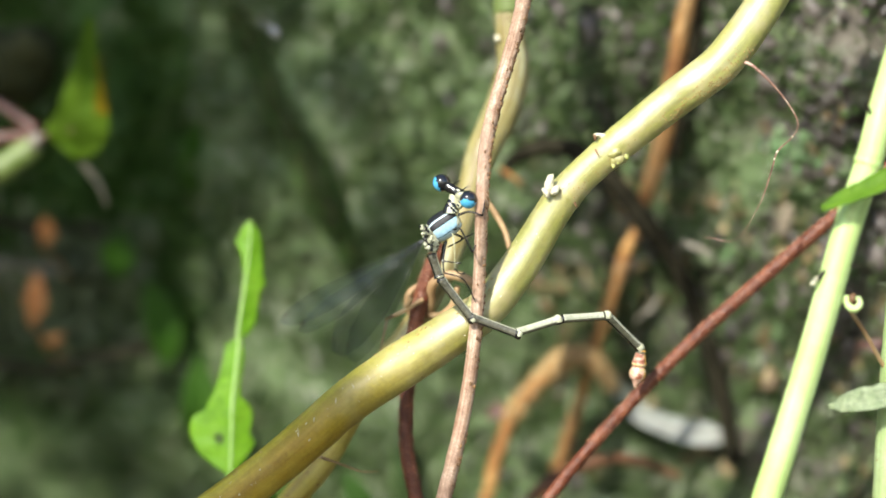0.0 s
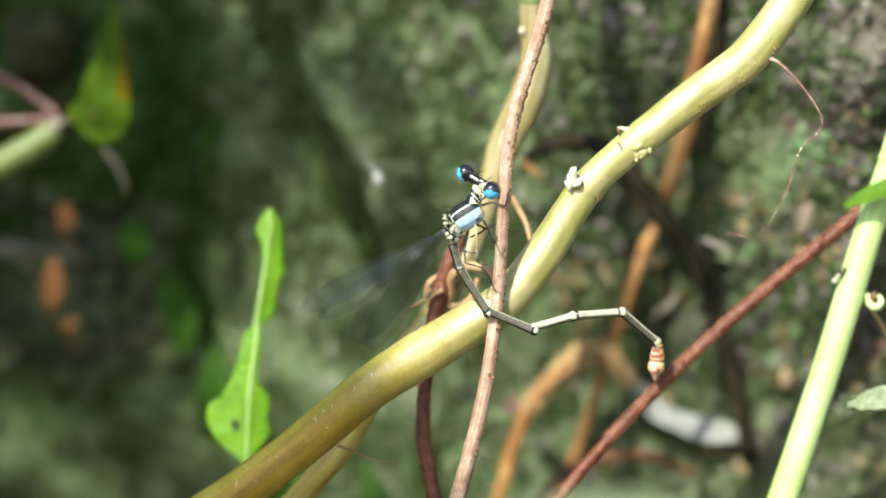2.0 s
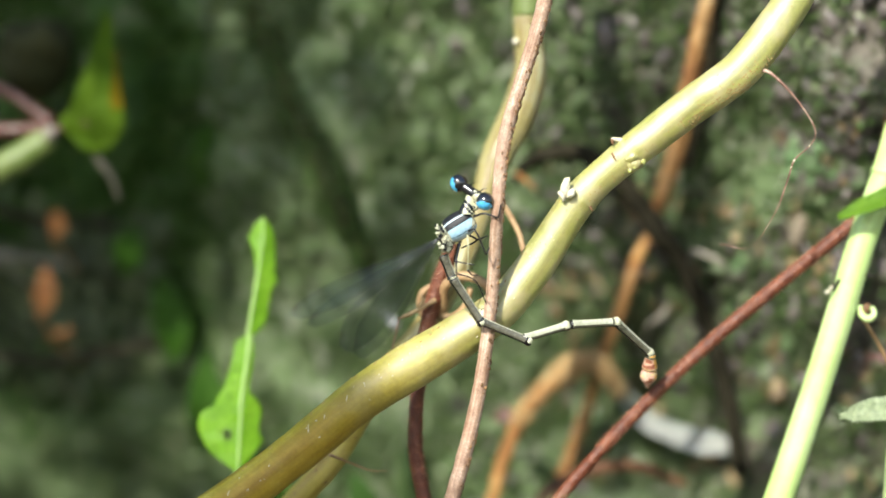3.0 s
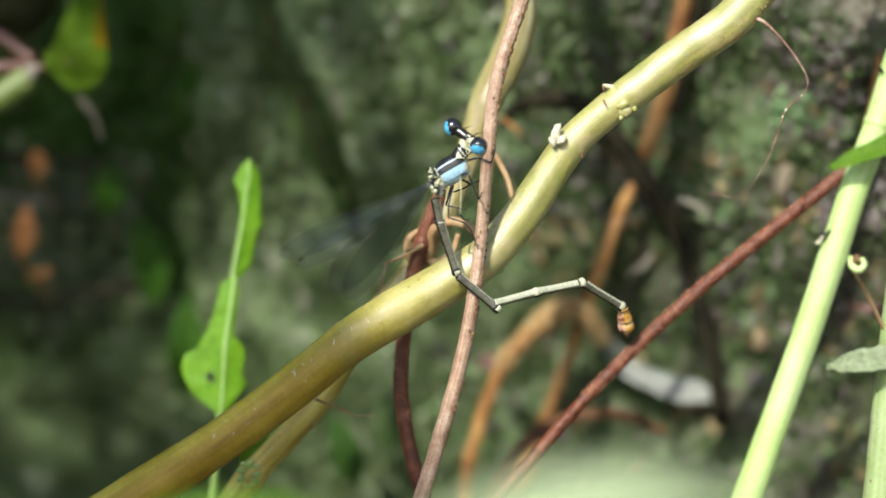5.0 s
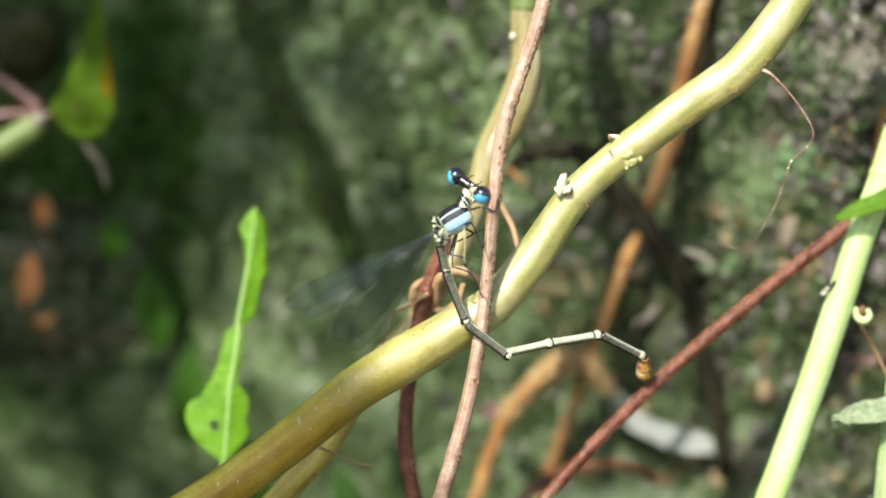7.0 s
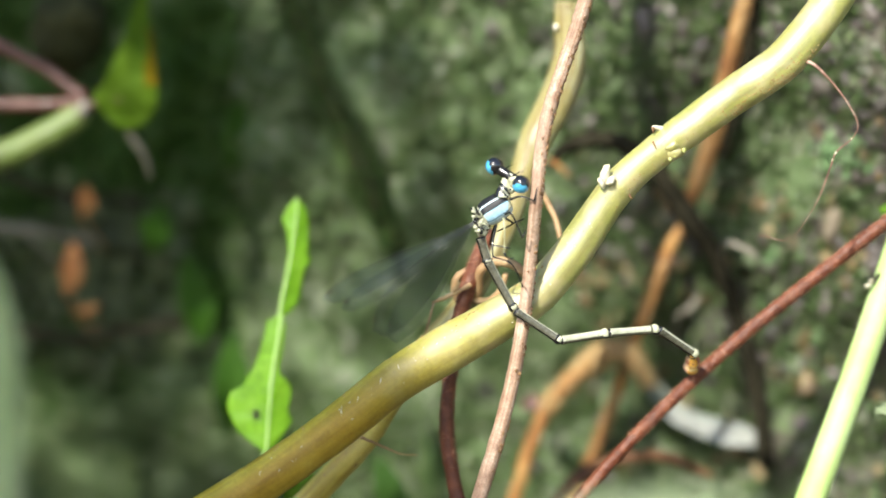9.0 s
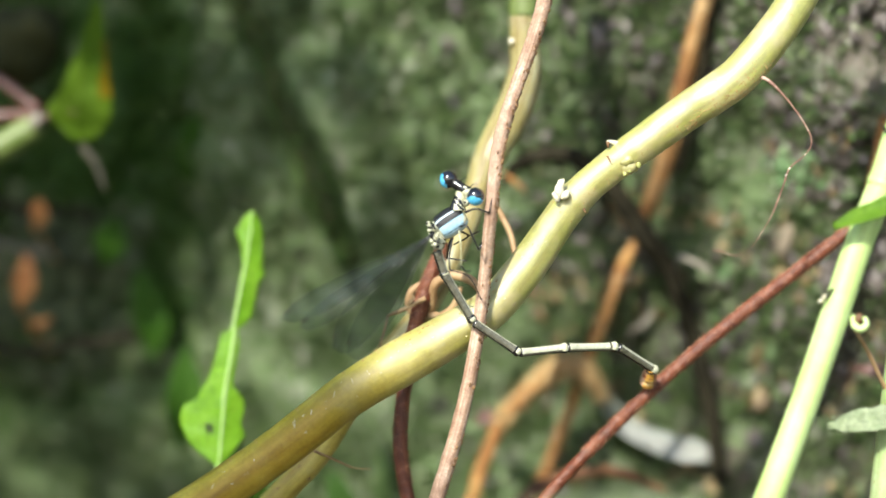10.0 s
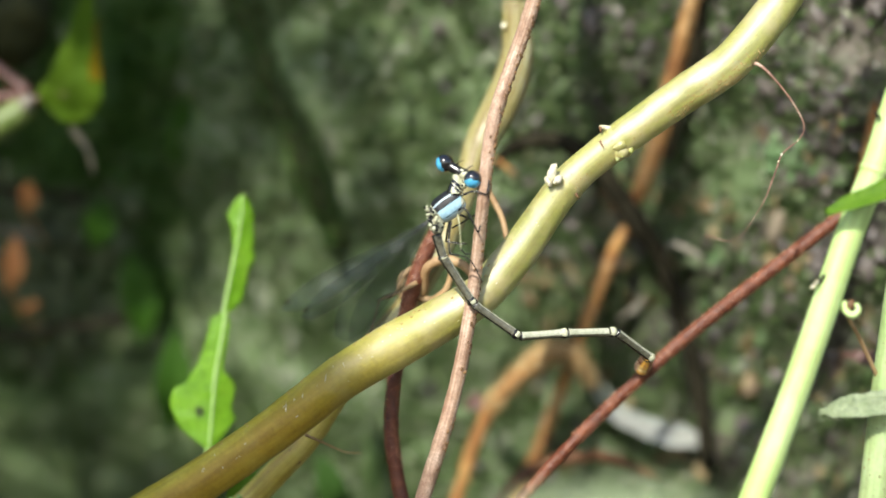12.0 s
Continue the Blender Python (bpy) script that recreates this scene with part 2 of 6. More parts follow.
# leaf green with the shade put into its colour
LEAF_DARK = surface("shaded_leaf", [(0.3, (0.05, 0.105, 0.004)), (0.5, (0.065, 0.125, 0.005)), (0.7, (0.085, 0.15, 0.008))], 300, 0.75, 0.3, 2500,
                    translucent=0.3, spec=0.12)
YELLOW = surface("yellowed_leaf_edge", [(0.3, (0.10, 0.085, 0.003)), (0.7, (0.15, 0.09, 0.004))], 300, 0.85, 0.2, translucent=0.2, spec=0.05)
FELT = surface("felted_leaf", [(0.3, (0.18, 0.235, 0.12)), (0.7, (0.30, 0.35, 0.215))], 900, 0.8, 0.6, 5000)
DRY = surface("dry_stalk", [(0.3, (0.24, 0.105, 0.03)), (0.5, (0.44, 0.25, 0.09)), (0.7, (0.70, 0.54, 0.30))], 200, 0.7, 0.5, 2500, streak=0.5)
DRYDARK = surface("dark_root", [(0.3, (0.012, 0.011, 0.006)), (0.7, (0.032, 0.028, 0.016))], 300, 0.95, 0.6, 2500, spec=0.12)
DARKRUST = surface("dark_rusty_twig", [(0.3, (0.055, 0.022, 0.01)), (0.5, (0.12, 0.05, 0.02)), (0.7, (0.24, 0.12, 0.05))], 300, 0.8, 0.6, 2500)
RUST = surface("rusty_stalk", [(0.3, (0.16, 0.062, 0.015)), (0.5, (0.33, 0.15, 0.04)), (0.7, (0.52, 0.32, 0.11))], 300, 0.8, 0.6, 2500)
WHITE = surface("bleached_leaf", [(0.3, (0.32, 0.35, 0.31)), (0.7, (0.58, 0.60, 0.56))], 90, 0.6, 0.3, translucent=0.3)
FADED = surface("faded_leaf", [(0.3, (0.20, 0.22, 0.15)), (0.7, (0.38, 0.40, 0.31))], 120, 0.6, 0.3, translucent=0.3)
MIDLEAF = surface("mid_green_leaf", [(0.3, (0.085, 0.19, 0.008)), (0.7, (0.14, 0.27, 0.02))], 350, 0.6, 0.3, 2500, translucent=0.3, spec=0.2)
ROOTLET = surface("rootlet_skin", [(0.3, (0.10, 0.04, 0.028)), (0.5, (0.27, 0.14, 0.10)), (0.7, (0.52, 0.40, 0.31))], 500, 0.5, 0.3)
TAN = surface("tan_tendril", [(0.3, (0.30, 0.17, 0.075)), (0.7, (0.48, 0.33, 0.17))], 300, 0.6, 0.3)
STRAW = surface("straw_fibre", [(0.1, (0.26, 0.13, 0.04)), (0.5, (0.46, 0.31, 0.12)), (0.9, (0.68, 0.55, 0.31))], 300, 0.6, 0, island=True)
HUSK = surface("grey_husk", [(0.3, (0.16, 0.14, 0.10)), (0.7, (0.27, 0.25, 0.2))], 300, 0.7, 0.3)
OLD = surface("yellow_green_stalk", [(0.3, (0.085, 0.135, 0.022)), (0.7, (0.155, 0.195, 0.055))], 200, 0.5, 0.2)
PINK = surface("pink_stalk", [(0.3, (0.06, 0.021, 0.013)), (0.7, (0.12, 0.05, 0.036))], 300, 0.45, 0.2)
BUD = surface("cream_stipule", [(0.3, (0.56, 0.52, 0.36)), (0.7, (0.74, 0.70, 0.54))], 600, 0.5, 0.3, sss=0.2)
SHEATH = surface("torn_green_sheath", [(0.3, (0.38, 0.42, 0.09)), (0.7, (0.52, 0.54, 0.22))], 700, 0.2, 0.1, sss=0.5, coat=0.8, coat_rough=0.12)
CORK = surface("golden_cork", [(0.3, (0.36, 0.24, 0.08)), (0.7, (0.54, 0.41, 0.18))], 900, 0.7, 0.3)
THORN = surface("black_thorn", [(0.3, (0.012, 0.010, 0.008)), (0.7, (0.04, 0.03, 0.02))], 600, 0.4, 0.2)
BARKSPOT = surface("brown_scale", [(0.3, (0.10, 0.045, 0.02)), (0.7, (0.30, 0.17, 0.07))], 600, 0.7, 0.3)
# palest stop: glints on the moss, put into the colour of a few leaves
MOSSLEAF = surface("moss_leaf", [(0.1, (0.058, 0.10, 0.037)), (0.45, (0.095, 0.156, 0.05)), (0.75, (0.18, 0.235, 0.10)), (0.94, (0.42, 0.44, 0.32))], 130, 0.5, 0, spec=0.2, translucent=0.25, island=True)
CUSHION = surface("moss_cushion", [(0.1, (0.062, 0.10, 0.04)), (0.5, (0.108, 0.16, 0.068)), (0.85, (0.19, 0.235, 0.13)), (0.97, (0.42, 0.44, 0.33))], 400, 0.6, 0.8, 2500, spec=0.2, island=True)
# darker, greener copy of the moss colours for the shade in the hollow
MOSSSHADE = surface("shade_moss_leaf", [(0.1, (0.018, 0.046, 0.009)), (0.5, (0.052, 0.118, 0.022)), (0.85, (0.10, 0.17, 0.042)), (0.97, (0.20, 0.22, 0.10))], 130, 0.5, 0, spec=0.12, translucent=0.2, island=True)
ROOTSHADE = surface("shade_band_bark", [(0.3, (0.020, 0.026, 0.008)), (0.7, (0.05, 0.06, 0.022))], 300, 0.9, 0.6, 2500, spec=0.08)
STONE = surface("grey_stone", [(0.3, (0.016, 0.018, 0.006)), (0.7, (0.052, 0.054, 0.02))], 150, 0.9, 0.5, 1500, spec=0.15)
CRUMB = surface("soil_crumb", [(0.1, (0.024, 0.021, 0.018)), (0.5, (0.075, 0.064, 0.055)), (0.85, (0.17, 0.145, 0.13)), (0.98, (0.46, 0.42, 0.39))], 200, 0.38, 0.6, 2500, island=True)
OCHRE = surface("ochre_crumb", [(0.1, (0.10, 0.065, 0.025)), (0.5, (0.22, 0.155, 0.07)), (0.85, (0.36, 0.28, 0.15)), (0.97, (0.55, 0.47, 0.34))], 200, 0.6, 0.4, 2500, island=True)
PEBBLE = surface("beige_stone", [(0.3, (0.17, 0.135, 0.09)), (0.7, (0.30, 0.25, 0.18))], 300, 0.75, 0.5, 2500)
MINT = surface("mint_moss", [(0.1, (0.10, 0.20, 0.07)), (0.5, (0.16, 0.29, 0.115)), (0.9, (0.28, 0.40, 0.20))], 300, 0.6, 0.6, 2500, translucent=0.2, island=True)
FRONT = surface("near_leaf", [(0.3, (0.24, 0.34, 0.14)), (0.7, (0.42, 0.50, 0.30))], 60, 0.5, 0.2, translucent=0.2)
SPECK = surface("pale_glint", [(0.1, (0.20, 0.22, 0.15)), (0.6, (0.42, 0.43, 0.34)), (0.95, (0.66, 0.66, 0.58))], 400, 0.35, 0.4, 2500, island=True)
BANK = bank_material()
SOIL = surface("damp_soil", [(0.3, (0.03, 0.024, 0.016)), (0.5, (0.07, 0.055, 0.035)), (0.7, (0.10, 0.11, 0.05))], 40, 0.85, 0.5, 900)
BLACK = surface("black_chitin", [(0.3, (0.006, 0.006, 0.007)), (0.7, (0.018, 0.017, 0.016))], 900, 0.22, 0.1, coat=0.4)
SATIN = surface("satin_black_chitin", [(0.3, (0.008, 0.009, 0.011)), (0.7, (0.020, 0.021, 0.024))], 900, 0.5, 0.1, spec=0.3)
BLUE = surface("pale_blue_chitin", [(0.3, (0.30, 0.52, 0.66)), (0.7, (0.42, 0.63, 0.75))], 900, 0.35, 0.1)
EYEBLUE = surface("blue_eye", [(0.3, (0.05, 0.34, 0.62)), (0.7, (0.12, 0.50, 0.75))], 900, 0.15, 0.0, coat=0.8, coat_rough=0.16)
EYEBLACK = surface("black_eye", [(0.3, (0.004, 0.004, 0.005)), (0.7, (0.01, 0.01, 0.012))], 900, 0.1, 0.0, coat=1.0, coat_rough=0.16)
CREAM = surface("cream_chitin", [(0.3, (0.42, 0.42, 0.26)), (0.7, (0.60, 0.60, 0.44))], 1200, 0.4, 0.2)
OLIVE = surface("olive_grey_chitin", [(0.3, (0.065, 0.062, 0.042)), (0.7, (0.13, 0.126, 0.09))], 1200, 0.25, 0.1, coat=0.3)
SAGE = surface("sage_chitin", [(0.3, (0.36, 0.37, 0.26)), (0.7, (0.52, 0.53, 0.41))], 1200, 0.3, 0.1, coat=0.2)
ORANGE = surface("amber_chitin", [(0.3, (0.56, 0.27, 0.035)), (0.7, (0.74, 0.42, 0.09))], 1200, 0.3, 0.1, coat=0.3)
PALEAMBER = surface("pale_amber_chitin", [(0.3, (0.62, 0.42, 0.16)), (0.7, (0.78, 0.62, 0.34))], 1200, 0.35, 0.1, coat=0.2)
ROSY = surface("rosy_cream_chitin", [(0.3, (0.50, 0.26, 0.17)), (0.7, (0.76, 0.52, 0.40))], 1200, 0.3, 0.1, coat=0.4)
TIPRED = surface("red_brown_chitin", [(0.3, (0.20, 0.06, 0.03)), (0.7, (0.36, 0.14, 0.08))], 1200, 0.35, 0.1)
LEGPALE = surface("pale_leg", [(0.3, (0.30, 0.30, 0.16)), (0.7, (0.45, 0.45, 0.28))], 1200, 0.4, 0)
WHITEBLUE = surface("white_blue_chitin", [(0.3, (0.42, 0.56, 0.63)), (0.7, (0.54, 0.67, 0.72))], 900, 0.35, 0.1)
LITTER = surface("brown_litter", [(0.1, (0.024, 0.034, 0.012)), (0.5, (0.050, 0.071, 0.027)), (0.85, (0.09, 0.115, 0.046)), (0.97, (0.18, 0.19, 0.09))], 200, 0.7, 0.4, 2500, island=True)
WINGMARK = surface("wing_mark", [(0.3, (0.09, 0.085, 0.045)), (0.7, (0.15, 0.14, 0.08))], 900, 0.5, 0, translucent=0.6)
WING = wing_material()
# the two palest stops paint sparkle onto the dark veins
VEIN = surface("wing_vein", [(0.35, (0.06, 0.062, 0.06)), (0.6, (0.14, 0.14, 0.135)), (0.68, (0.42, 0.42, 0.40)), (0.74, (0.85, 0.85, 0.82))], 400, 0.2, 0)
FLUFF = surface("seed_fluff", [(0.3, (0.36, 0.36, 0.33)), (0.7, (0.5, 0.5, 0.47))], 900, 0.7, 0, translucent=0.3)


# ---------------------------------------------------------------- builders
def thing(name, at, label, category, group="", kind=""):
    """A top-level thing: an Empty at its base."""
    ob = new(name)
    ob.location = v(at)
    return tagged(ob, label, category, group, kind)


def part(name, bm, material, parent, label="", local=False):
    """Links a bmesh, given in metres of the world (or in the parent's space), as one part under its parent."""
    me = bpy.data.meshes.new(name)
    bm.to_mesh(me)
    bm.free()
    for m in material if isinstance(material, (list, tuple)) else [material]:
        me.materials.append(m)
    for poly in me.polygons:
        poly.use_smooth = True
    ob = new(name, me)
    base = Vector((0, 0, 0))
    up = parent
    while up is not None:
        base += up.location
        up = up.parent
    if not local:
        me.transform(Matrix.Translation(-base))
    ob.parent = parent
    if label:
        ob["label"] = label
    return ob


def spline(pts, n):
    """n points and the running share along a smooth curve through pts (tuples of any length)."""
    p = np.array([pts[0], *pts, pts[-1]], float)
    p[0] = 2 * p[1] - p[2]
    p[-1] = 2 * p[-2] - p[-3]
    out = []
    for i in range(n):
        s = i / (n - 1) * (len(pts) - 1)
        k = min(int(s), len(pts) - 2)
        u = s - k
        a, b, c, d = p[k], p[k + 1], p[k + 2], p[k + 3]
        out.append(0.5 * (2 * b + (c - a) * u + (2 * a - 5 * b + 4 * c - d) * u * u + (3 * b - a - 3 * c + d) * u ** 3))
    return np.array(out)


def tube(bm, pts, sides=12, step=1.0, rough=0.0, wobble=0.0, seed=0.0, flat=1.0):
    """Adds a closed tube in mm: pts are (x, y, z, radius). rough: relief as a share of the radius; flat squeezes it in depth."""
    uv = bm.loops.layers.uv.verify()
    length = sum((Vector(a[:3]) - Vector(b[:3])).length for a, b in zip(pts, pts[1:]))
    n = max(len(pts) + 1, int(length / step))
    path = spline(pts, n)
    rings = []
    side = None
    run = 0.0
    runs = []
    for i in range(n):
        c = Vector(path[i][:3])
        a, b = Vector(path[max(i - 1, 0)][:3]), Vector(path[min(i + 1, n - 1)][:3])
        t = (b - a).normalized()
        if side is None:
            side = t.cross(Vector((0, 1, 0))).normalized()
        side = (side - t * side.dot(t)).normalized()
        other = t.cross(side)
        if i:
            run += (c - Vector(path[i - 1][:3])).length
        runs.append(run)
        if wobble:
            c = c + wobble * Vector((noise.noise((run * 0.2, seed, 1)), noise.noise((run * 0.2, seed, 7)), noise.noise((run * 0.2, seed, 13))))
        ring = []
        for k in range(sides):
            ang = 2 * math.pi * k / sides
            d = side * math.cos(ang) + other * math.sin(ang) * flat
            r = path[i][3]
            if rough:
                r *= 1 + rough * noise.noise((math.cos(ang) * 2 + seed, math.sin(ang) * 2, run * 0.9 / max(path[i][3], 0.2)))
            ring.append(bm.verts.new(v(c + d * max(r, 0.01))))
        rings.append(ring)
    for i in range(n - 1):
        for k in range(sides):
            q = (k + 1) % sides
            f = bm.faces.new((rings[i][k], rings[i][q], rings[i + 1][q], rings[i + 1][k]))
            for loop, (uu, vv) in zip(f.loops, ((k, runs[i]), (k + 1, runs[i]), (k + 1, runs[i + 1]), (k, runs[i + 1]))):
                loop[uv].uv = (uu / sides, vv)
    bm.faces.new(rings[0][::-1])
    bm.faces.new(rings[-1])
    return path


def stem_mesh(pts, **kw):
    bm = bmesh.new()
    tube(bm, pts, **kw)
    return bm


def blob(bm, centre, size, axis=None, rings=6, sides=8, seed=0.0, rough=0.25):
    """A small uneven rounded lump in mm; size is (along, across, across)."""
    axis = Vector(axis or (0, 0, 1)).normalized()
    rot = axis.to_track_quat("Z", "Y").to_matrix()
    grid = []
    for i in range(1, rings):
        th = math.pi * i / rings
        ring = []
        for k in range(sides):
            ph = 2 * math.pi * k / sides
            d = Vector((math.sin(th) * math.cos(ph), math.sin(th) * math.sin(ph), math.cos(th)))
            r = 1 + rough * noise.noise(d * 1.7 + Vector((seed, seed * 0.7, 0)))
            ring.append(bm.verts.new(v(Vector(centre) + rot @ Vector((d.x * size[1], d.y * size[2], d.z * size[0])) * r)))
        grid.append(ring)
    top = bm.verts.new(v(Vector(centre) + rot @ Vector((0, 0, size[0]))))
    low = bm.verts.new(v(Vector(centre) - rot @ Vector((0, 0, size[0]))))
    for k in range(sides):
        q = (k + 1) % sides
        bm.faces.new((top, grid[0][k], grid[0][q]))
        bm.faces.new((low, grid[-1][q], grid[-1][k]))
        for a, b in zip(grid, grid[1:]):
            bm.faces.new((a[k], b[k], b[q], a[q]))


def leaf_mesh(spine, widths, face, n=26, m=6, cup=0.15, wave=0.0, teeth=0.0, thick=0.12, seed=0.0, lean=0.0, hole=None, torn=False):
    """A leaf blade in mm with thickness: spine of (x, y, z), half-widths (left, right) along it, and the way its face looks."""
    bm = bmesh.new()
    path = spline(spine, n)
    w = spline(widths, n)
    if torn:  # notched edges run straight from width to width
        at = np.linspace(0, 1, len(widths))
        w = np.stack([np.interp(np.linspace(0, 1, n), at, [p[k] for p in widths]) for k in (0, 1)], 1)
    face = Vector(face).normalized()
    top, low = [], []
    for i in range(n):
        c = Vector(path[i])
        t = (Vector(path[min(i + 1, n - 1)]) - Vector(path[max(i - 1, 0)])).normalized()
        side = face.cross(t).normalized()
        nor = t.cross(side).normalized()
        rt, rl = [], []
        for k in range(-m, m + 1):
            s = k / m
            half = max(w[i][0] if k < 0 else w[i][1], 0.02)
            if teeth and abs(k) == m:
                half += teeth * (1 - ((i * 0.5 + seed) % 1.0)) * min(1, half)
            off = half * s
            lift = cup * abs(off) + wave * noise.noise((i * 9.1 / n + seed, s * 1.5, seed)) + lean * off
            q = c + side * off + nor * lift
            rt.append(bm.verts.new(v(q + nor * thick * 0.5 * (1.15 - abs(s)))))
            rl.append(bm.verts.new(v(q - nor * thick * 0.5 * (1.15 - abs(s)))))
        top.append(rt)
        low.append(rl)
    gone = set()
    if hole:
        gone = {(i, k) for i in range(n - 1) for k in range(2 * m) if ((i - hole[0]) * 0.55) ** 2 + (k - hole[1]) ** 2 < hole[2] ** 2}
    for i in range(n - 1):
        for k in range(2 * m):
            if (i, k) in gone:
                continue
            bm.faces.new((top[i][k], top[i][k + 1], top[i + 1][k + 1], top[i + 1][k]))
            bm.faces.new((low[i][k], low[i + 1][k], low[i + 1][k + 1], low[i][k + 1]))
        bm.faces.new((top[i][0], top[i + 1][0], low[i + 1][0], low[i][0]))
        bm.faces.new((top[i][-1], low[i][-1], low[i + 1][-1], top[i + 1][-1]))
    for r, flip in ((0, False), (n - 1, True)):
        for k in range(2 * m):
            f = (top[r][k], low[r][k], low[r][k + 1], top[r][k + 1])
            bm.faces.new(f[::-1] if flip else f)
    bmesh.ops.recalc_face_normals(bm, faces=bm.faces)
    return bm


def hairs_mesh(pts, count, length, thick, rng, spread=0.5, start=0.0, end=1.0):
    """Short stiff hairs standing off a stem."""
    bm = bmesh.new()
    path = spline(pts, 400)
    for _ in range(count):
        i = int(rng.uniform(start, end) * 398)
        c, t = Vector(path[i][:3]), (Vector(path[i + 1][:3]) - Vector(path[i][:3])).normalized()
        d = Vector((rng.gauss(0, 1), rng.gauss(0, 1), rng.gauss(0, 1)))
        d = (d - t * d.dot(t)).normalized()
        tip = c + d * (path[i][3] + length * rng.uniform(0.4, 1.2)) + t * length * rng.uniform(-spread, spread)
        e = t.cross(d) * thick
        root = c + d * path[i][3] * 0.93
        a, b, g = (bm.verts.new(v(root + e)), bm.verts.new(v(root - e)), bm.verts.new(v(root + t * thick * 1.6)))
        o = bm.verts.new(v(tip))
        for f in ((a, b, o), (b, g, o), (g, a, o)):
            bm.faces.new(f)
    return bm


def bumps_mesh(pts, count, size, rng, start=0.0, end=1.0, way=None, proud=0.7):
    """Small lenticels and warts sitting on a stem; way: the side that they favour, proud: how far they stand out."""
    bm = bmesh.new()
    path = spline(pts, 400)
    for n in range(count):
        i = int(rng.uniform(start, end) * 398)
        c, t = Vector(path[i][:3]), (Vector(path[i + 1][:3]) - Vector(path[i][:3])).normalized()
        d = Vector((rng.gauss(0, 1), rng.gauss(0, 1), rng.gauss(0, 1)))
        if way:
            d = d * 0.5 + Vector(way) * 1.4
        d = (d - t * d.dot(t)).normalized()
        s = size * rng.uniform(0.5, 1.3)
        blob(bm, c + d * path[i][3] * (0.92 + 0.1 * proud), (s * 1.3, s, s * max(proud, 0.7)), t, 4, 6, n)
    return bm


# ---------------------------------------------------------------- bank and ground
def soft_step(t):
    return 1 / (1 + math.exp(-max(-30.0, min(30.0, t))))


def bank_depth(x, z):
    """The bank's face leans over towards its top, comes forward towards +x and has a hollow towards -x."""
    y = 57 - 0.33 * max(-60.0, min(60.0, x)) - 0.20 * max(-60.0, min(50.0, z))
    y += 13 * soft_step((-34 - x) / 6) - 9 * soft_step((x - 41) / 4) * soft_step((z - 2) / 5)
    y += 9 * math.exp(-((x - 24) / 14) ** 2 - ((z + 17) / 14) ** 2)
    y += 4.0 * noise.noise((x * 0.04, z * 0.04, 2.0)) + 3.0 * noise.noise((x * 0.11, z * 0.11, 5.0))
    y += 1.2 * noise.noise((x * 0.27, z * 0.27, 9.0)) + 0.5 * noise.noise((x * 0.6, z * 0.6, 3.0))
    return y


def build_bank():
    """One sheet: the face, the rounded brow and the back slope, running out into the ground at both ends."""
    bm = bmesh.new()
    far = [110, 125, 150, 190, 250, 340, 460, 620, 820, 1050, 1300, 1500]
    xs = [-x for x in far[::-1]] + [-100 + 1.3 * i for i in range(155)] + far
    rows = [(0, -97 + 1.3 * i) for i in range(132)]
    rows += [(1, 82), (3, 95), (7, 110), (14, 126), (25, 142), (42, 157), (70, 170), (120, 180), (220, 188), (420, 192), (800, 185), (1300, 120), (1800, 0), (2100, -97)]
    grid = []
    for back, z in rows:
        line = []
        for x in xs:
            high = 1 - soft_step((abs(x) - 1150) / 90)
            y = bank_depth(x, min(z, 74)) + back + (3 * noise.noise((x * 0.02, back * 0.05, z * 0.03)) if back else 0)
            line.append(bm.verts.new(v((x, y, -97 + (z + 97) * high))))
        grid.append(line)
    for a, b in zip(grid, grid[1:]):
        for i in range(len(xs) - 1):
            bm.faces.new((a[i], a[i + 1], b[i + 1], b[i]))
    me = bpy.data.meshes.new("earth_bank")
    bm.to_mesh(me)
    bm.free()
    me.materials.append(BANK)
    for p in me.polygons:
        p.use_smooth = True
    return tagged(new("earth_bank", me), "damp dark earth bank with grey-green moss and lichen", "earth bank", kind="structure")


def build_ground():
    bm = bmesh.new()
    edges = [-40, -8, -2, -0.6, -0.3, -0.15, 0, 0.15, 0.3, 0.6, 2, 8, 40]
    grid = [[bm.verts.new((x, y, 0.002 * noise.noise((x * 9, y * 9, 0)) if abs(x) + abs(y) < 1 else 0)) for x in edges] for y in edges]
    for a, b in zip(grid, grid[1:]):
        for i in range(len(edges) - 1):
            bm.faces.new((a[i], a[i + 1], b[i + 1], b[i]))
    me = bpy.data.meshes.new("ground")
    bm.to_mesh(me)
    bm.free()
    me.materials.append(SOIL)
    return tagged(new("ground", me), "damp brown soil at the foot of the bank", "ground", kind="structure")


def bank_normal(x, z):
    e = 0.8
    dx = (bank_depth(x + e, z) - bank_depth(x - e, z)) / (2 * e)
    dz = (bank_depth(x, z + e) - bank_depth(x, z - e)) / (2 * e)
    return Vector((dx, -1, dz)).normalized()


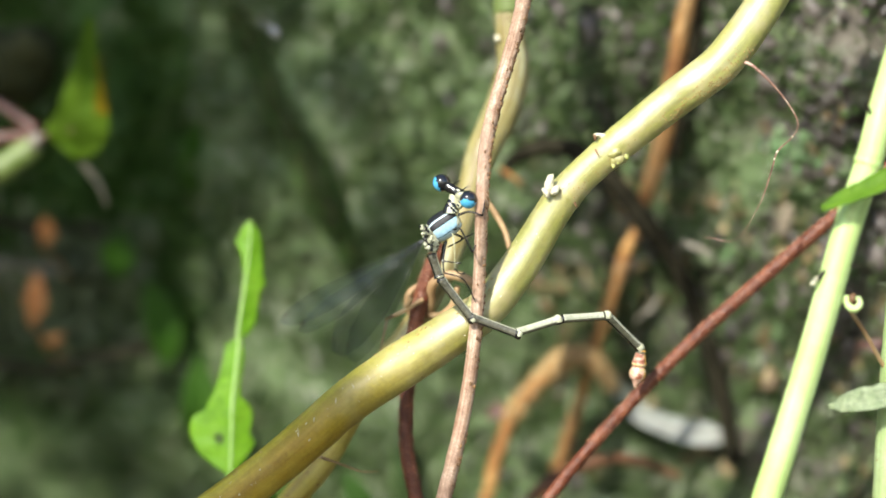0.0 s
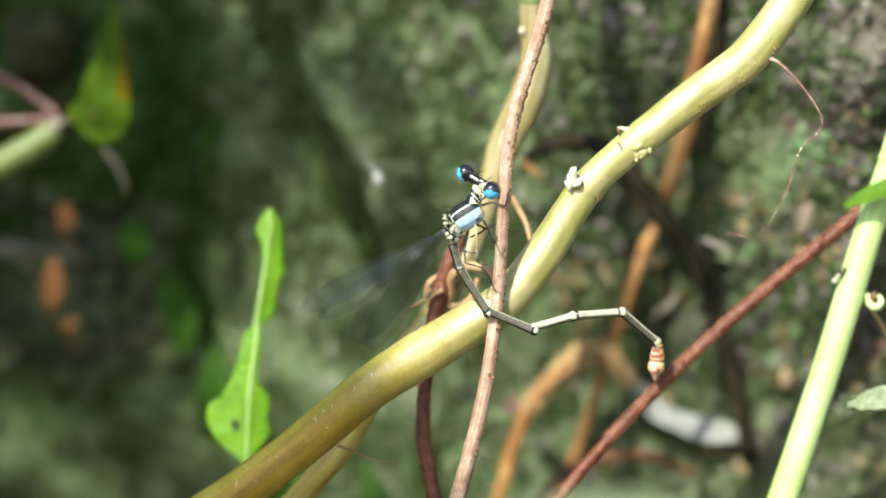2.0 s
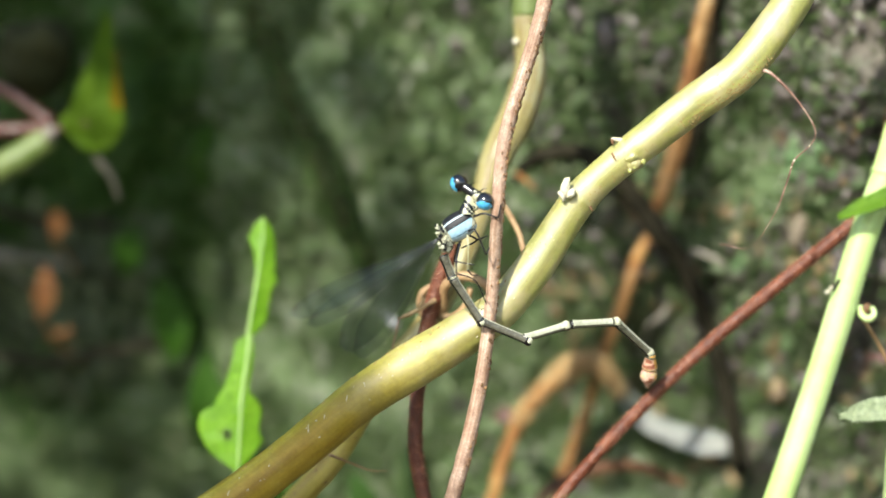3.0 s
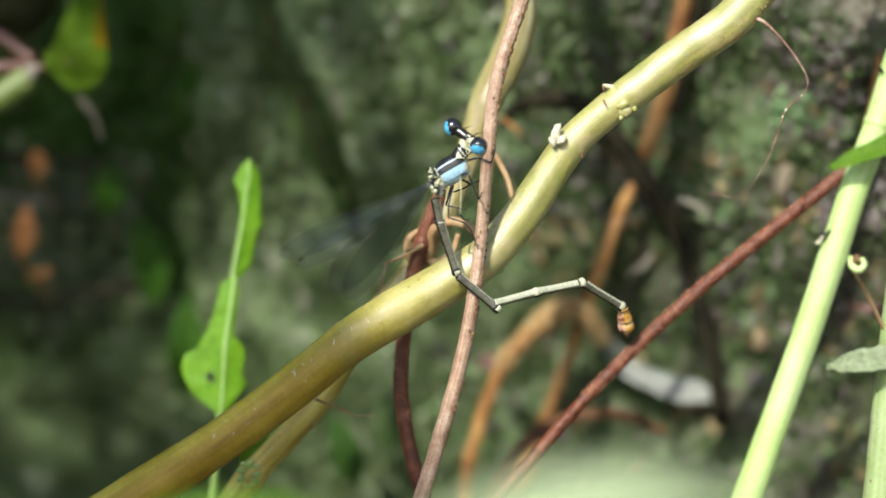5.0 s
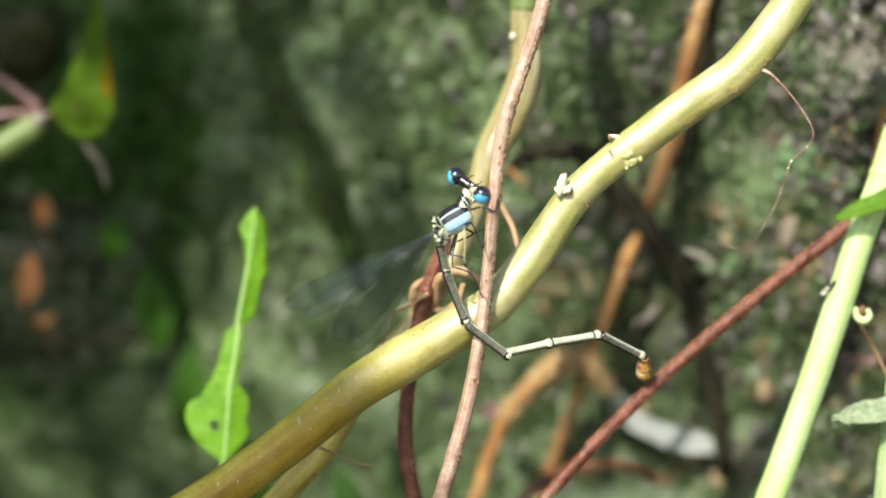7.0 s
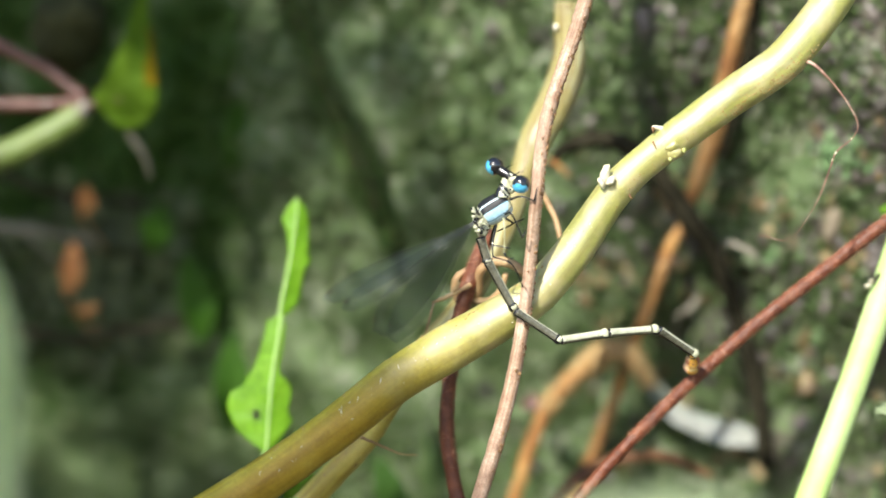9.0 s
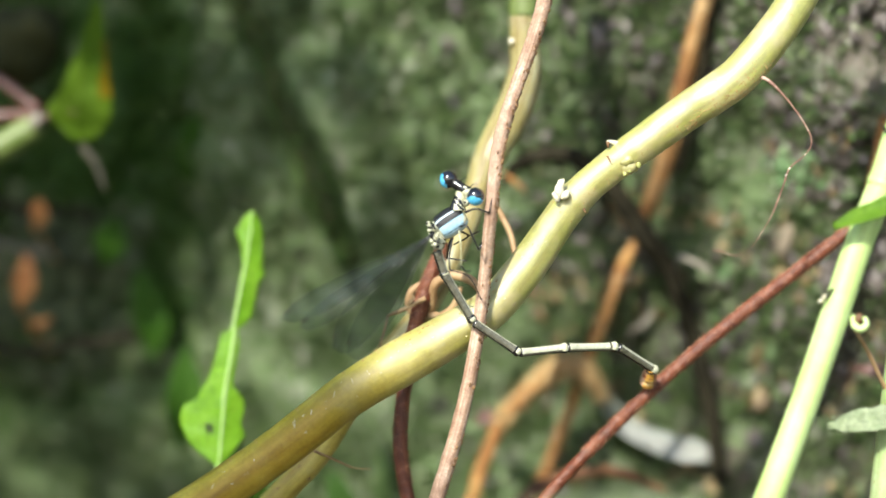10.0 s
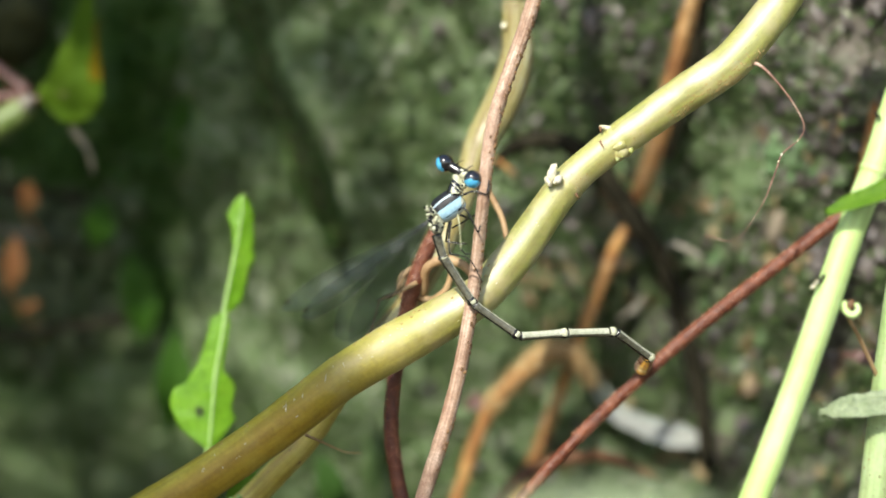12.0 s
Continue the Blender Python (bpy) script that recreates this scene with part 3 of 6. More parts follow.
def lumps(name, count, place, size, material, label, category, seed):
    """Uneven lumps bedded in the bank, joined in one mesh."""
    rng = random.Random(seed)
    bm = bmesh.new()
    n = 0
    while n < count:
        x, z = place(rng)
        if not (-95 < x < 90 and -66 < z < 66):
            continue
        s = size(rng)
        d = bank_normal(x, z)
        blob(bm, Vector((x, bank_depth(x, z), z)) + d * s * 0.2, (s * rng.uniform(0.4, 0.8), s * rng.uniform(0.4, 1.2), s * rng.uniform(0.6, 1.7)), d + Vector((rng.gauss(0, 0.5), rng.gauss(0, 0.3), rng.gauss(0, 0.5))), 6, 8, n * 0.37, 1.1)
        n += 1
    me = bpy.data.meshes.new(name)
    bm.to_mesh(me)
    bm.free()
    me.materials.append(material)
    for p in me.polygons:
        p.use_smooth = True
    return tagged(new(name, me), label, category, kind="stuff")


def mossy(x, z):
    return noise.noise((x * 0.09, z * 0.09, 21.0)) - 0.012 * max(0, x - 24) * (1 if z > 0 else 0.35) + 0.06


def littered(x, z):
    """Where brown litter lies in the hollow instead of moss."""
    x += 6 * noise.noise((x * 0.09, z * 0.09, 80.0))
    z += 5 * noise.noise((x * 0.09, z * 0.09, 90.0))
    return x < -45 and -17 < z < 9


def litter_place(rng):
    while True:
        x, z = rng.uniform(-90, -38), rng.uniform(-26, 12)
        if littered(x, z):
            return x, z


def build_moss():
    """Tiny moss leaves standing off the bank, coloured darker and greener in the hollow for its shade."""
    rng = random.Random(5)
    fields = {False: ([], []), True: ([], [])}
    for n in range(30000):
        x, z = rng.uniform(-90, 80), rng.uniform(-62, 60)
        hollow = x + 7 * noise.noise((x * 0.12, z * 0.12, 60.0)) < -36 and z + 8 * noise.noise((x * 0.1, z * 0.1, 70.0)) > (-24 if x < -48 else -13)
        if littered(x, z) and rng.random() < 0.3:
            continue
        if mossy(x, z) < -0.32 + 0.3 * rng.random() and rng.random() < 0.75:
            continue
        verts, faces = fields[hollow]
        d0 = bank_normal(x, z)
        y = bank_depth(x, z)
        for _ in range(4):
            d = (d0 + Vector((rng.gauss(0, 0.6), rng.gauss(0, 0.3), rng.gauss(0.2, 0.5)))).normalized() * rng.uniform(0.7, 2.0)
            e = d.cross(Vector((rng.gauss(0, 1), rng.gauss(0, 1), rng.gauss(0, 1)))).normalized() * rng.uniform(0.25, 0.5)
            o = Vector((x + rng.gauss(0, 0.5), y + 0.3, z + rng.gauss(0, 0.5)))
            k = len(verts)
            verts += [v(o), v(o + d * 0.55 + e), v(o + d), v(o + d * 0.55 - e)]
            faces.append((k, k + 1, k + 2, k + 3))
    for hollow, name, mat, label in ((False, "moss", MOSSLEAF, "low grey-green moss growing over the earth bank"), (True, "hollow_shade_moss", MOSSSHADE, "moss coloured dark green for the shade in the hollow of the bank")):
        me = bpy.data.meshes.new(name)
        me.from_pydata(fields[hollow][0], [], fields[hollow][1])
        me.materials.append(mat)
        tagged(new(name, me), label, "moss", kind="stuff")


def moss_place(rng):
    while True:
        x, z = rng.uniform(-90, 85), rng.uniform(-64, 62)
        if (x > -38 or z < -24) and mossy(x, z) > -0.2 + 0.25 * rng.random():
            return x, z


def crumb_place(rng):
    while True:
        x, z = rng.gauss(46, 20), rng.gauss(18, 26)
        if noise.noise((x * 0.07, z * 0.07, 33.0)) > -0.2:
            return x, z


def ochre_place(rng):
    while True:
        x, z = rng.uniform(10, 75), rng.uniform(-45, 16)
        if noise.noise((x * 0.11, z * 0.11, 51.0)) > -0.05 + 0.2 * rng.random():
            return x, z


build_ground()
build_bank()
build_moss()
lumps("moss_cushions", 1300, moss_place, lambda r: r.uniform(0.25, 0.75) + 0.7 * r.random() ** 4, CUSHION, "rounded grey-green moss cushions on the bank", "moss", 41)
# tiny pale lumps whose colour stands in for glints on the bank
lumps("glint_specks", 3200, lambda r: (r.uniform(-36, 75), r.uniform(-50, 50)), lambda r: r.uniform(0.14, 0.38), SPECK, "pale specks scattered over the bank, coloured as glints", "lichen", 43)
lumps("brown_litter", 900, litter_place, lambda r: r.uniform(0.3, 1.0) + 1.4 * r.random() ** 4, LITTER, "dark olive-brown leaf litter in the hollow of the bank", "leaf litter", 44)
lumps("soil_crumbs", 3600, crumb_place, lambda r: r.uniform(0.2, 0.52) + 0.9 * r.random() ** 5, CRUMB, "grey and pinkish soil crumbs on the bank", "soil", 42)


lumps("ochre_crumbs", 480, ochre_place, lambda r: r.uniform(0.2, 0.6) + 0.8 * r.random() ** 4, OCHRE, "ochre and beige plant crumbs caught in the moss", "plant litter", 45)


# ---------------------------------------------------------------- stems
def thick_stem():
    rng = random.Random(11)
    pts = [(42.06, 6, 38.13, 1.95), (38.81, 4, 31.8, 2), (35.49, 2, 26.05, 2.02), (30.53, 0.5, 19.98, 2.08), (27.11, 0, 17.41, 2.06), (24.23, 0.6, 15.51, 2), (18.7, 1.4, 11.54, 1.86),
           (15.48, 1.9, 9.08, 1.77), (13.02, 2.4, 6.78, 1.87), (11.2, 2.8, 4.35, 1.9), (9.42, 3.1, 1.73, 1.99), (7.22, 3.2, -1.25, 2.06), (3.94, 3.3, -4.84, 2.15),
           (-0.83, 3, -7.81, 2.4), (-5.57, 1.6, -10.43, 2.5), (-10.83, 0.2, -13.6, 2.35), (-16.62, -1, -18.09, 2.3), (-22.37, -2, -22.2, 2.3), (-28.07, -3, -25.86, 2.4), (-34.28, -4, -29.67, 2.5),
           (-42.54, -6, -34.82, 2.6), (-52.08, -9, -43.91, 2.7), (-60.8, -10, -62.76, 2.6), (-65.92, -8, -97.35, 2.4)]
    t = thing("creeping_stem", pts[-1], "thick yellow-green creeping stem with nodes and warts", "plant stem")
    part("stalk", stem_mesh(pts, sides=24, step=0.7, rough=0.035, seed=3), STEM, t, "stem fading from yellow-green to streaked olive-brown")
    part("corky_texture", bumps_mesh(pts, 150, 0.075, rng, 0.08, 0.5), CORK, t, "tiny tan corky warts")
    part("lenticel_cover", bumps_mesh(pts, 46, 0.085, rng, 0.42, 0.75, (-0.3, -1, 0.3)), BUD, t, "tiny cream lenticels")
    part("edge_wart_cover", bumps_mesh(pts, 60, 0.12, rng, 0.45, 0.76, (-0.6, -0.3, 0.75)), CORK, t, "small tan warts along the upper edge")
    bm = bmesh.new()
    path = spline(pts, 400)
    for k in range(9):
        i = int(rng.uniform(0.58, 0.76) * 398)
        c = Vector(path[i][:3]) + Vector((rng.uniform(-0.9, 0.5), -path[i][3] * 0.95, rng.uniform(-0.5, 1.1)))
        d = Vector((rng.gauss(0, 0.3), 0, rng.choice((-1, 1)))) * rng.uniform(0.25, 0.6)
        tube(bm, [(*(c - d), 0.03), (*c, 0.05), (*(c + d), 0.03)], sides=5, step=0.2)
    part("scratch_cover", bm, BUD, t, "thin pale scratches")
    part("corky_streak", bumps_mesh(pts, 170, 0.06, rng, 0.12, 0.36, (0.2, -1, -0.2)), CORK, t, "scattered golden corky specks")
    part("corky_patch", bumps_mesh(pts, 800, 0.12, rng, 0.12, 0.232, (0.6, -0.8, -0.78), 0.4), CORK, t, "rough brown corky patch")
    for a, n, r in (((13.02, 2.4, 6.78), 5, 1.88), ((18.24, 1.5, 11.19), 5, 1.87)):
        bm = bmesh.new()
        d = Vector((0.66, 0, 0.62)).normalized()
        c = Vector(a)
        tube(bm, [(*(c - d * 0.6), r * 0.95), (*(c - d * 0.2), r * 1.025), (*(c + d * 0.2), r * 1.02), (*(c + d * 0.6), r * 0.95)], sides=20, step=0.15, rough=0.08)
        part("node_ring", bm, STEM, t)
    # torn stipules and bristles at the nodes
    bm = bmesh.new()
    for k, (c, size, d) in enumerate((((11.35, 0.3, 7.8), (1.1, 0.62, 0.5), (0.25, 0, 1)), ((11.0, 0.35, 7.0), (0.62, 0.4, 0.34), (-0.5, 0, 1)), ((11.95, 0.1, 7.2), (0.6, 0.5, 0.4), (0.5, 0, 0.6)))):
        blob(bm, c, size, d, 9, 12, k * 2.3 + 1, 0.35)
    part("stipule", bm, BUD, t, "torn cream stipule")
    bm = bmesh.new()
    for c, r in (((17.9, 0.75, 9.95), 0.65), ((18.6, 0.5, 10.15), 0.75), ((19.3, 0.65, 10.75), 0.7), ((18.4, 0.1, 10.75), 0.6)):
        blob(bm, c, (r * 1.5, r, r), (0.78, 0, 0.6), 10, 14, r * 17, 0.3)
    part("node_swelling", bm, STEM, t, "yellow-green swelling under a node")
    bm = bmesh.new()
    for k, (c, r) in enumerate((((18.2, 0.3, 9.45), 0.3), ((18.7, 0.1, 9.75), 0.24), ((19.6, 0.3, 10.3), 0.32), ((20.4, 0.8, 10.65), 0.17), ((17.5, 0.4, 9.3), 0.2))):
        blob(bm, c, (r * 1.2, r * 0.8, r), (rng.gauss(0.6, 0.3), rng.gauss(0, 0.3), rng.gauss(0.4, 0.3)), 10, 14, k * 1.7, 0.2)
    part("torn_sheath", bm, SHEATH, t, "small glossy pale scraps of sheath")
    bm = bmesh.new()
    tube(bm, [(17.9, 1, 12.2, 0.55), (17.3, 0.7, 12.55, 0.32), (16.75, 0.5, 12.72, 0.22), (16.35, 0.4, 12.7, 0.2)], sides=10, step=0.15, rough=0.25)
    part("spur", bm, BUD, t, "short pale spur at a node")
    for p, q, w in (((16.4, 0.35, 12.75), (16.45, 0.3, 12.1), 0.2), ((15.6, 0.6, 8.6), (16.5, 0.5, 8.75), 0.14), ((16.34, -0.1, 11.23), (16.66, -0.5, 10.5), 0.13), ((13.84, 1.2, 5.97), (14.18, 1.1, 5.26), 0.16)):
        bm = bmesh.new()
        tube(bm, [(*p, w), (*(0.5 * (Vector(p) + Vector(q))), w * 0.8), (*q, w * 0.35)], sides=7, step=0.15, rough=0.4)
        part("thorn", bm, BARKSPOT, t, "dry brown bristle")
    bm = stem_mesh([(31.81, 0, 19.35, 0.3), (32.9, -0.6, 19.06, 0.19), (34.59, -1, 17.32, 0.12), (36.35, -1, 14.98, 0.09), (37.4, -1, 12.82, 0.07), (36.87, -1, 11.35, 0.06), (35.18, -1, 9.89, 0.09),
                    (34.53, -1, 8.25, 0.09), (33.42, -1, 5.33, 0.06), (32.25, -1, 3.28, 0.04), (31.08, -1, 1.58, 0.022), (30.03, -1, 0.88, 0.02), (29.03, -1, 0.88, 0.055), (27.98, -1, 1.23, 0.05), (27.04, -1, 1.35, 0.03)], sides=7, step=0.5, rough=0.25)
    root = part("aerial_root", bm, ROOTLET, t, "thin curling reddish rootlet")
    bm = bmesh.new()
    for c, size in (((36.75, -1.05, 11.25), 0.07), ((35.1, -1.05, 9.8), 0.10), ((34.75, -1.05, 9.1), 0.08)):
        blob(bm, c, (size * 1.8, size, size), (0.5, 0, 0.8), 7, 8, size * 30, 0.3)
    part("root_bud", bm, BUD, root, "tiny cream root buds")
    bm = stem_mesh([(-14.61, 4, -19.7, 0.16), (-12.63, 6, -20.79, 0.13), (-10.61, 8, -21.89, 0.1), (-8.82, 9, -22.11, 0.06)], sides=6, step=0.5, rough=0.2)
    part("side_rootlet", bm, TAN, t, "tan side rootlet")


def brown_vine():
    rng = random.Random(12)
    pts = [(13.29, 0, 45.34, 0.85), (11.79, -0.5, 36.43, 0.85), (10.31, -0.8, 29.35, 0.82), (9.43, -0.8, 25.84, 0.78), (8.5, -0.7, 22.92, 0.76), (7.45, -0.6, 20.0, 0.74), (6.38, -1.0, 17.03, 0.728), (5.45, -1.5, 14.07, 0.716), (4.8, -2.0, 11.14, 0.694), (4.45, -2.3, 8.22, 0.673), (4.16, -2.3, 5.31, 0.673),
           (3.71, -0.7, 0.65, 0.658), (3.18, 0.2, -4.06, 0.68), (2.47, 0.2, -8.77, 0.72), (1.42, 0.6, -14.09, 0.76), (0.06, 0.8, -19.12, 0.8), (-1.24, 1, -23.27, 0.82), (-2.48, 1, -27.11, 0.82),
           (-4.96, 1, -34.2, 0.85), (-8.47, 0, -44.63, 0.9), (-12.93, -4, -64.58, 0.95), (-14.95, -8, -96.78, 0.95)]
    t = thing("brown_vine", pts[-1], "slender brown woody vine with corky specks", "vine")
    part("vine_stem", stem_mesh(pts, sides=14, step=0.6, rough=0.10, seed=8), VINE, t)
    part("corky_texture", bumps_mesh(pts, 240, 0.15, rng, 0.08, 0.78, (0.9, -0.3, 0.1)), BARKSPOT, t, "dark brown corky specks")
    part("hair_coat", hairs_mesh(pts, 200, 0.25, 0.03, rng, 0.4, 0.08, 0.8), BARKSPOT, t)
    return t


def hairy_stem(name, pts, label, seed, hairs, mat=RED, start=0.0, end=1.0):
    rng = random.Random(seed)
    t = thing(name, pts[-1], label, "plant stem")
    part("bark", stem_mesh(pts, sides=14, step=0.6, rough=0.14, seed=seed), mat, t)
    part("hair_coat", hairs_mesh(pts, hairs, 0.28, 0.035, rng, 0.7, start, end), REDHAIR, t, "short stiff reddish hairs")
    part("corky_texture", bumps_mesh(pts, hairs // 6, 0.09, rng, start, end), mat, t)
    return t


def green_stem():
    pts = [(55.56, -8, 43.66, 1.3), (51.66, -8.4, 31.71, 1.35), (47.77, -8.6, 21.51, 1.38), (45.08, -8.8, 14.16, 1.4), (43.06, -9, 7.95, 1.42), (40.86, -9, 2.31, 1.44), (38.89, -9, -3.33, 1.45), (36.97, -9, -8.96, 1.45),
           (34.94, -9, -14.6, 1.46), (33.03, -9, -19.67, 1.48), (31.11, -9, -24.74, 1.5), (28.12, -9, -32.63, 1.55), (23.73, -9, -45.03, 1.6), (18.94, -9, -65.32, 1.7), (15.56, -9, -101.96, 1.8)]
    t = thing("green_stem", pts[-1], "smooth bright green succulent stem in full sun", "plant stem")
    part("stalk", stem_mesh(pts, sides=22, step=1.0, rough=0.02, seed=4), GREEN, t)
    bm = bmesh.new()
    d = Vector((0.38, 0, 0.92))
    for u, w in ((Vector((43, -9, 7.83)), 1.44),):
        tube(bm, [(*(u - d * 0.4), w * 0.98), (*u, w * 1.07), (*(u + d * 0.4), w * 0.98)], sides=22, step=0.15, rough=0.05)
    part("node_ring", bm, GREEN, t)
    for p, q, w in (((37.77, -9.6, -3.09), (36.79, -10, -3.7), 0.2), ((37.95, -9.8, -2.64), (37.17, -10.4, -3.19), 0.2), ((40.24, -9.6, -2.08), (41.63, -9.4, -2.42), 0.17),
                    ((43.3, -10, 12.96), (42.75, -10.5, 13.71), 0.2)):
        bm = bmesh.new()
        tube(bm, [(*p, w), (*(0.5 * (Vector(p) + Vector(q))), w * 0.9), (*q, w * 0.4)], sides=7, step=0.15, rough=0.4)
        part("thorn", bm, THORN, t, "small dark broken bristle")
    bm = bmesh.new()
    for c, r in (((36.72, -10.1, -3.75), 0.24), ((37.0, -10.4, -3.3), 0.17)):
        blob(bm, c, (r * 1.4, r, r), (0.7, 0, 0.4), 7, 9, r * 20, 0.3)
    part("scale", bm, BUD, t, "tiny white scale")
    # curled tendril stub with a shining rim, and its dry stalk
    bm = stem_mesh([(40.02, -9, -5.3, 0.3), (40.13, -9.6, -6.24, 0.36), (40.72, -10, -6.56, 0.36), (41.23, -10, -6.06, 0.3), (41.04, -9.8, -5.39, 0.22)], sides=10, step=0.15, rough=0.1)
    stub = part("tendril_stub", bm, GREEN, t, "pale green curled stub")
    bm = bmesh.new()
    blob(bm, (40.55, -9.5, -5.55), (0.55, 0.42, 0.4), (0.3, 0, 1), 8, 10, 4, 0.2)
    part("stub_scar", bm, BARKSPOT, stub, "brown scar inside the stub")
    bm = stem_mesh([(40.43, -8.6, -6.72, 0.2), (41.99, -7, -9.05, 0.22), (43.72, -5, -12.01, 0.22), (45.46, -3, -15.02, 0.25)], sides=8, step=0.4, rough=0.2)
    part("dry_tendril", bm, TAN, t, "brown dry tendril")
    # leaf that crosses the stem near its node
    sp = [(37.75, -11.5, 3.56), (39.77, -12, 4.39), (42.23, -12.2, 5.22), (45.33, -12, 6.44), (50.01, -11, 8.43), (54.74, -10, 11.27)]
    leaf = part("leaf", leaf_mesh(sp, [(0.35, 0.35), (1.0, 0.9), (1.1, 1.1), (1.3, 1.3), (1.4, 1.5), (0.2, 0.2)], (0.1, -0.75, 0.65), m=4, cup=0.25), MIDLEAF, t, "narrow mid-green leaf blade")
    part("midrib", stem_mesh([(*p, 0.12) for p in sp], sides=6, step=0.8), MIDLEAF, leaf)
    return t


def edge_stem():
    rng = random.Random(15)
    pts = [(52.54, -3, 31.37, 1), (48.77, -3, 11.08, 1.2), (46.63, -3.5, -4.57, 1.4), (45.48, -4, -12.64, 1.5), (44.79, -4, -18.99, 1.62), (44.1, -4, -25.34, 1.65), (43.06, -4, -35.73, 1.7), (41.33, -4, -61.12, 1.7), (40.17, -4, -98.64, 1.7)]
    t = thing("pale_stem", pts[-1], "pale green stem with dark flecks and a felted leaf", "plant stem")
    part("stalk", stem_mesh(pts, sides=18, step=1.0, rough=0.03, seed=6), SAP, t)
    part("fleck_cover", bumps_mesh(pts, 70, 0.10, rng, 0.2, 0.7), BARKSPOT, t)
    sp = [(37.91, -6, -16.64), (39.68, -6.6, -16.31), (41.92, -6.8, -16.01), (44.24, -6.6, -15.68), (46.74, -5.6, -14.84)]
    leaf = part("felted_leaf", leaf_mesh(sp, [(0.1, 0.1), (0.75, 0.85), (1.1, 1.15), (1.2, 1.25), (0.5, 0.5)], (0, -0.75, 0.65), n=40, m=6, cup=0.3, teeth=0.4, wave=0.45, thick=0.35), FELT, t,
                "grey-green felted leaf")
    part("felt", hairs_mesh([(*p, 0.85) for p in sp], 700, 0.3, 0.03, rng, 0.6), FELT, leaf)
    return t


def pale_back_stem():
    rng = random.Random(16)
    pts = [(8.8, 20, 49.5, 1.6), (8.7, 20, 38.6, 1.62), (8.28, 20.0, 32.18, 1.55), (8.28, 20.0, 28.32, 1.6), (8.35, 20.0, 25.11, 1.68), (8.48, 20.0, 22.22, 1.85), (7.56, 19.5, 18.65, 2.05), (6.08, 19.0, 15.41, 2.02), (4.33, 18.0, 12.16, 1.8), (3.17, 17.0, 8.94, 1.55),
           (1.4, 15, 3.8, 1.35), (-1.5, 13, -2.43, 1.3), (-4.9, 12, -7.38, 1.35), (-10.13, 11, -13.53, 1.45), (-14.5, 10, -20.3, 1.4), (-18.1, 10, -24.28, 1.4),
           (-21.0, 10, -27.3, 1.45), (-22.2, 10, -28.6, 1.65), (-24.3, 10, -31.2, 1.5), (-28.5, 10, -38, 1.8), (-35.61, 8, -58.47, 1.8), (-40.96, 4, -108.33, 1.8)]
    t = thing("yellow_stem", pts[-1], "pale yellow stem behind the others, softly ridged", "plant stem")
    part("stalk", stem_mesh(pts, sides=18, step=0.9, rough=0.05, seed=7), PALE, t)
    part("corky_texture", bumps_mesh(pts, 60, 0.15, rng, 0.1, 0.8), BARKSPOT, t)
    bm = bmesh.new()
    tube(bm, [(8.4, 20, 28.1, 1.66), (8.4, 20, 28.5, 1.8), (8.42, 20, 31, 1.72), (8.5, 20, 36, 1.62)], sides=20, step=0.4, rough=0.06)
    part("sheath", bm, OLD, t, "yellow-green sheath above the node")
    bm = bmesh.new()
    blob(bm, (6.89, 18.6, 25.2), (0.42, 0.36, 0.34), (0, 0, 1), 6, 9, 2)
    part("scale", bm, BUD, t, "white scale on the stem")
    bm = bmesh.new()
    for k in range(9):
        ang = k * 0.7
        blob(bm, (-22.3 + 0.9 * math.cos(ang), 8.4 + 0.4 * math.sin(ang * 1.7), -28.2 + 1.2 * math.sin(ang)), (0.5, 0.36, 0.3), (math.cos(ang), -0.3, math.sin(ang)), 7, 9, k * 1.3, 0.4)
    part("torn_sheath", bm, LEAF_RIB, t, "yellow-green scraps of sheath at the lower node")
    return t


thick_stem()
brown_vine()
hairy_stem("woody_shoot", [(57.83, 11, 15.51, 0.55), (50.28, 10.4, 9.3, 0.59), (45.27, 10, 5.11, 0.62), (41.67, 9.8, 2.34, 0.68), (36.61, 9.7, -1.54, 0.7), (31.07, 9.6, -5.83, 0.7), (25.85, 9.6, -10.07, 0.68), (20.94, 9.6, -14.43, 0.66), (16.03, 9.6, -19.1, 0.66),
                        (12.04, 9.6, -23.27, 0.7), (8.35, 9.6, -27.45, 0.71), (0.98, 9.6, -36.17, 0.73), (-8.82, 9, -52.61, 0.77), (-17.32, 8, -76.76, 0.77), (-19.58, 6, -99.04, 0.77)],
           "dark red woody stem covered in short hairs", 21, 5600, start=0.12, end=0.6)
hairy_stem("red_twig", [(-0.73, 8, 2.38, 0.42), (-1.22, 8.2, 0.98, 0.72), (-1.95, 8.4, -0.67, 0.82), (-2.93, 8.6, -3.12, 0.86), (-3.79, 8.8, -6.06, 0.84), (-4.65, 9, -10.35, 0.78), (-5.33, 9, -14.64, 0.76), (-5.63, 9, -19.54, 0.78), (-5.14, 9, -23.7, 0.8),
                        (-4.41, 9, -27.5, 0.82), (-3, 9, -34.23, 0.85), (-2.69, 9, -49.54, 0.9), (-3.9, 8, -73.71, 0.95), (-5.12, 8, -99.93, 0.95)],
           "dark red twig with a knobbly hairy bark", 22, 2600, end=0.62)
green_stem()
edge_stem()
pale_back_stem()


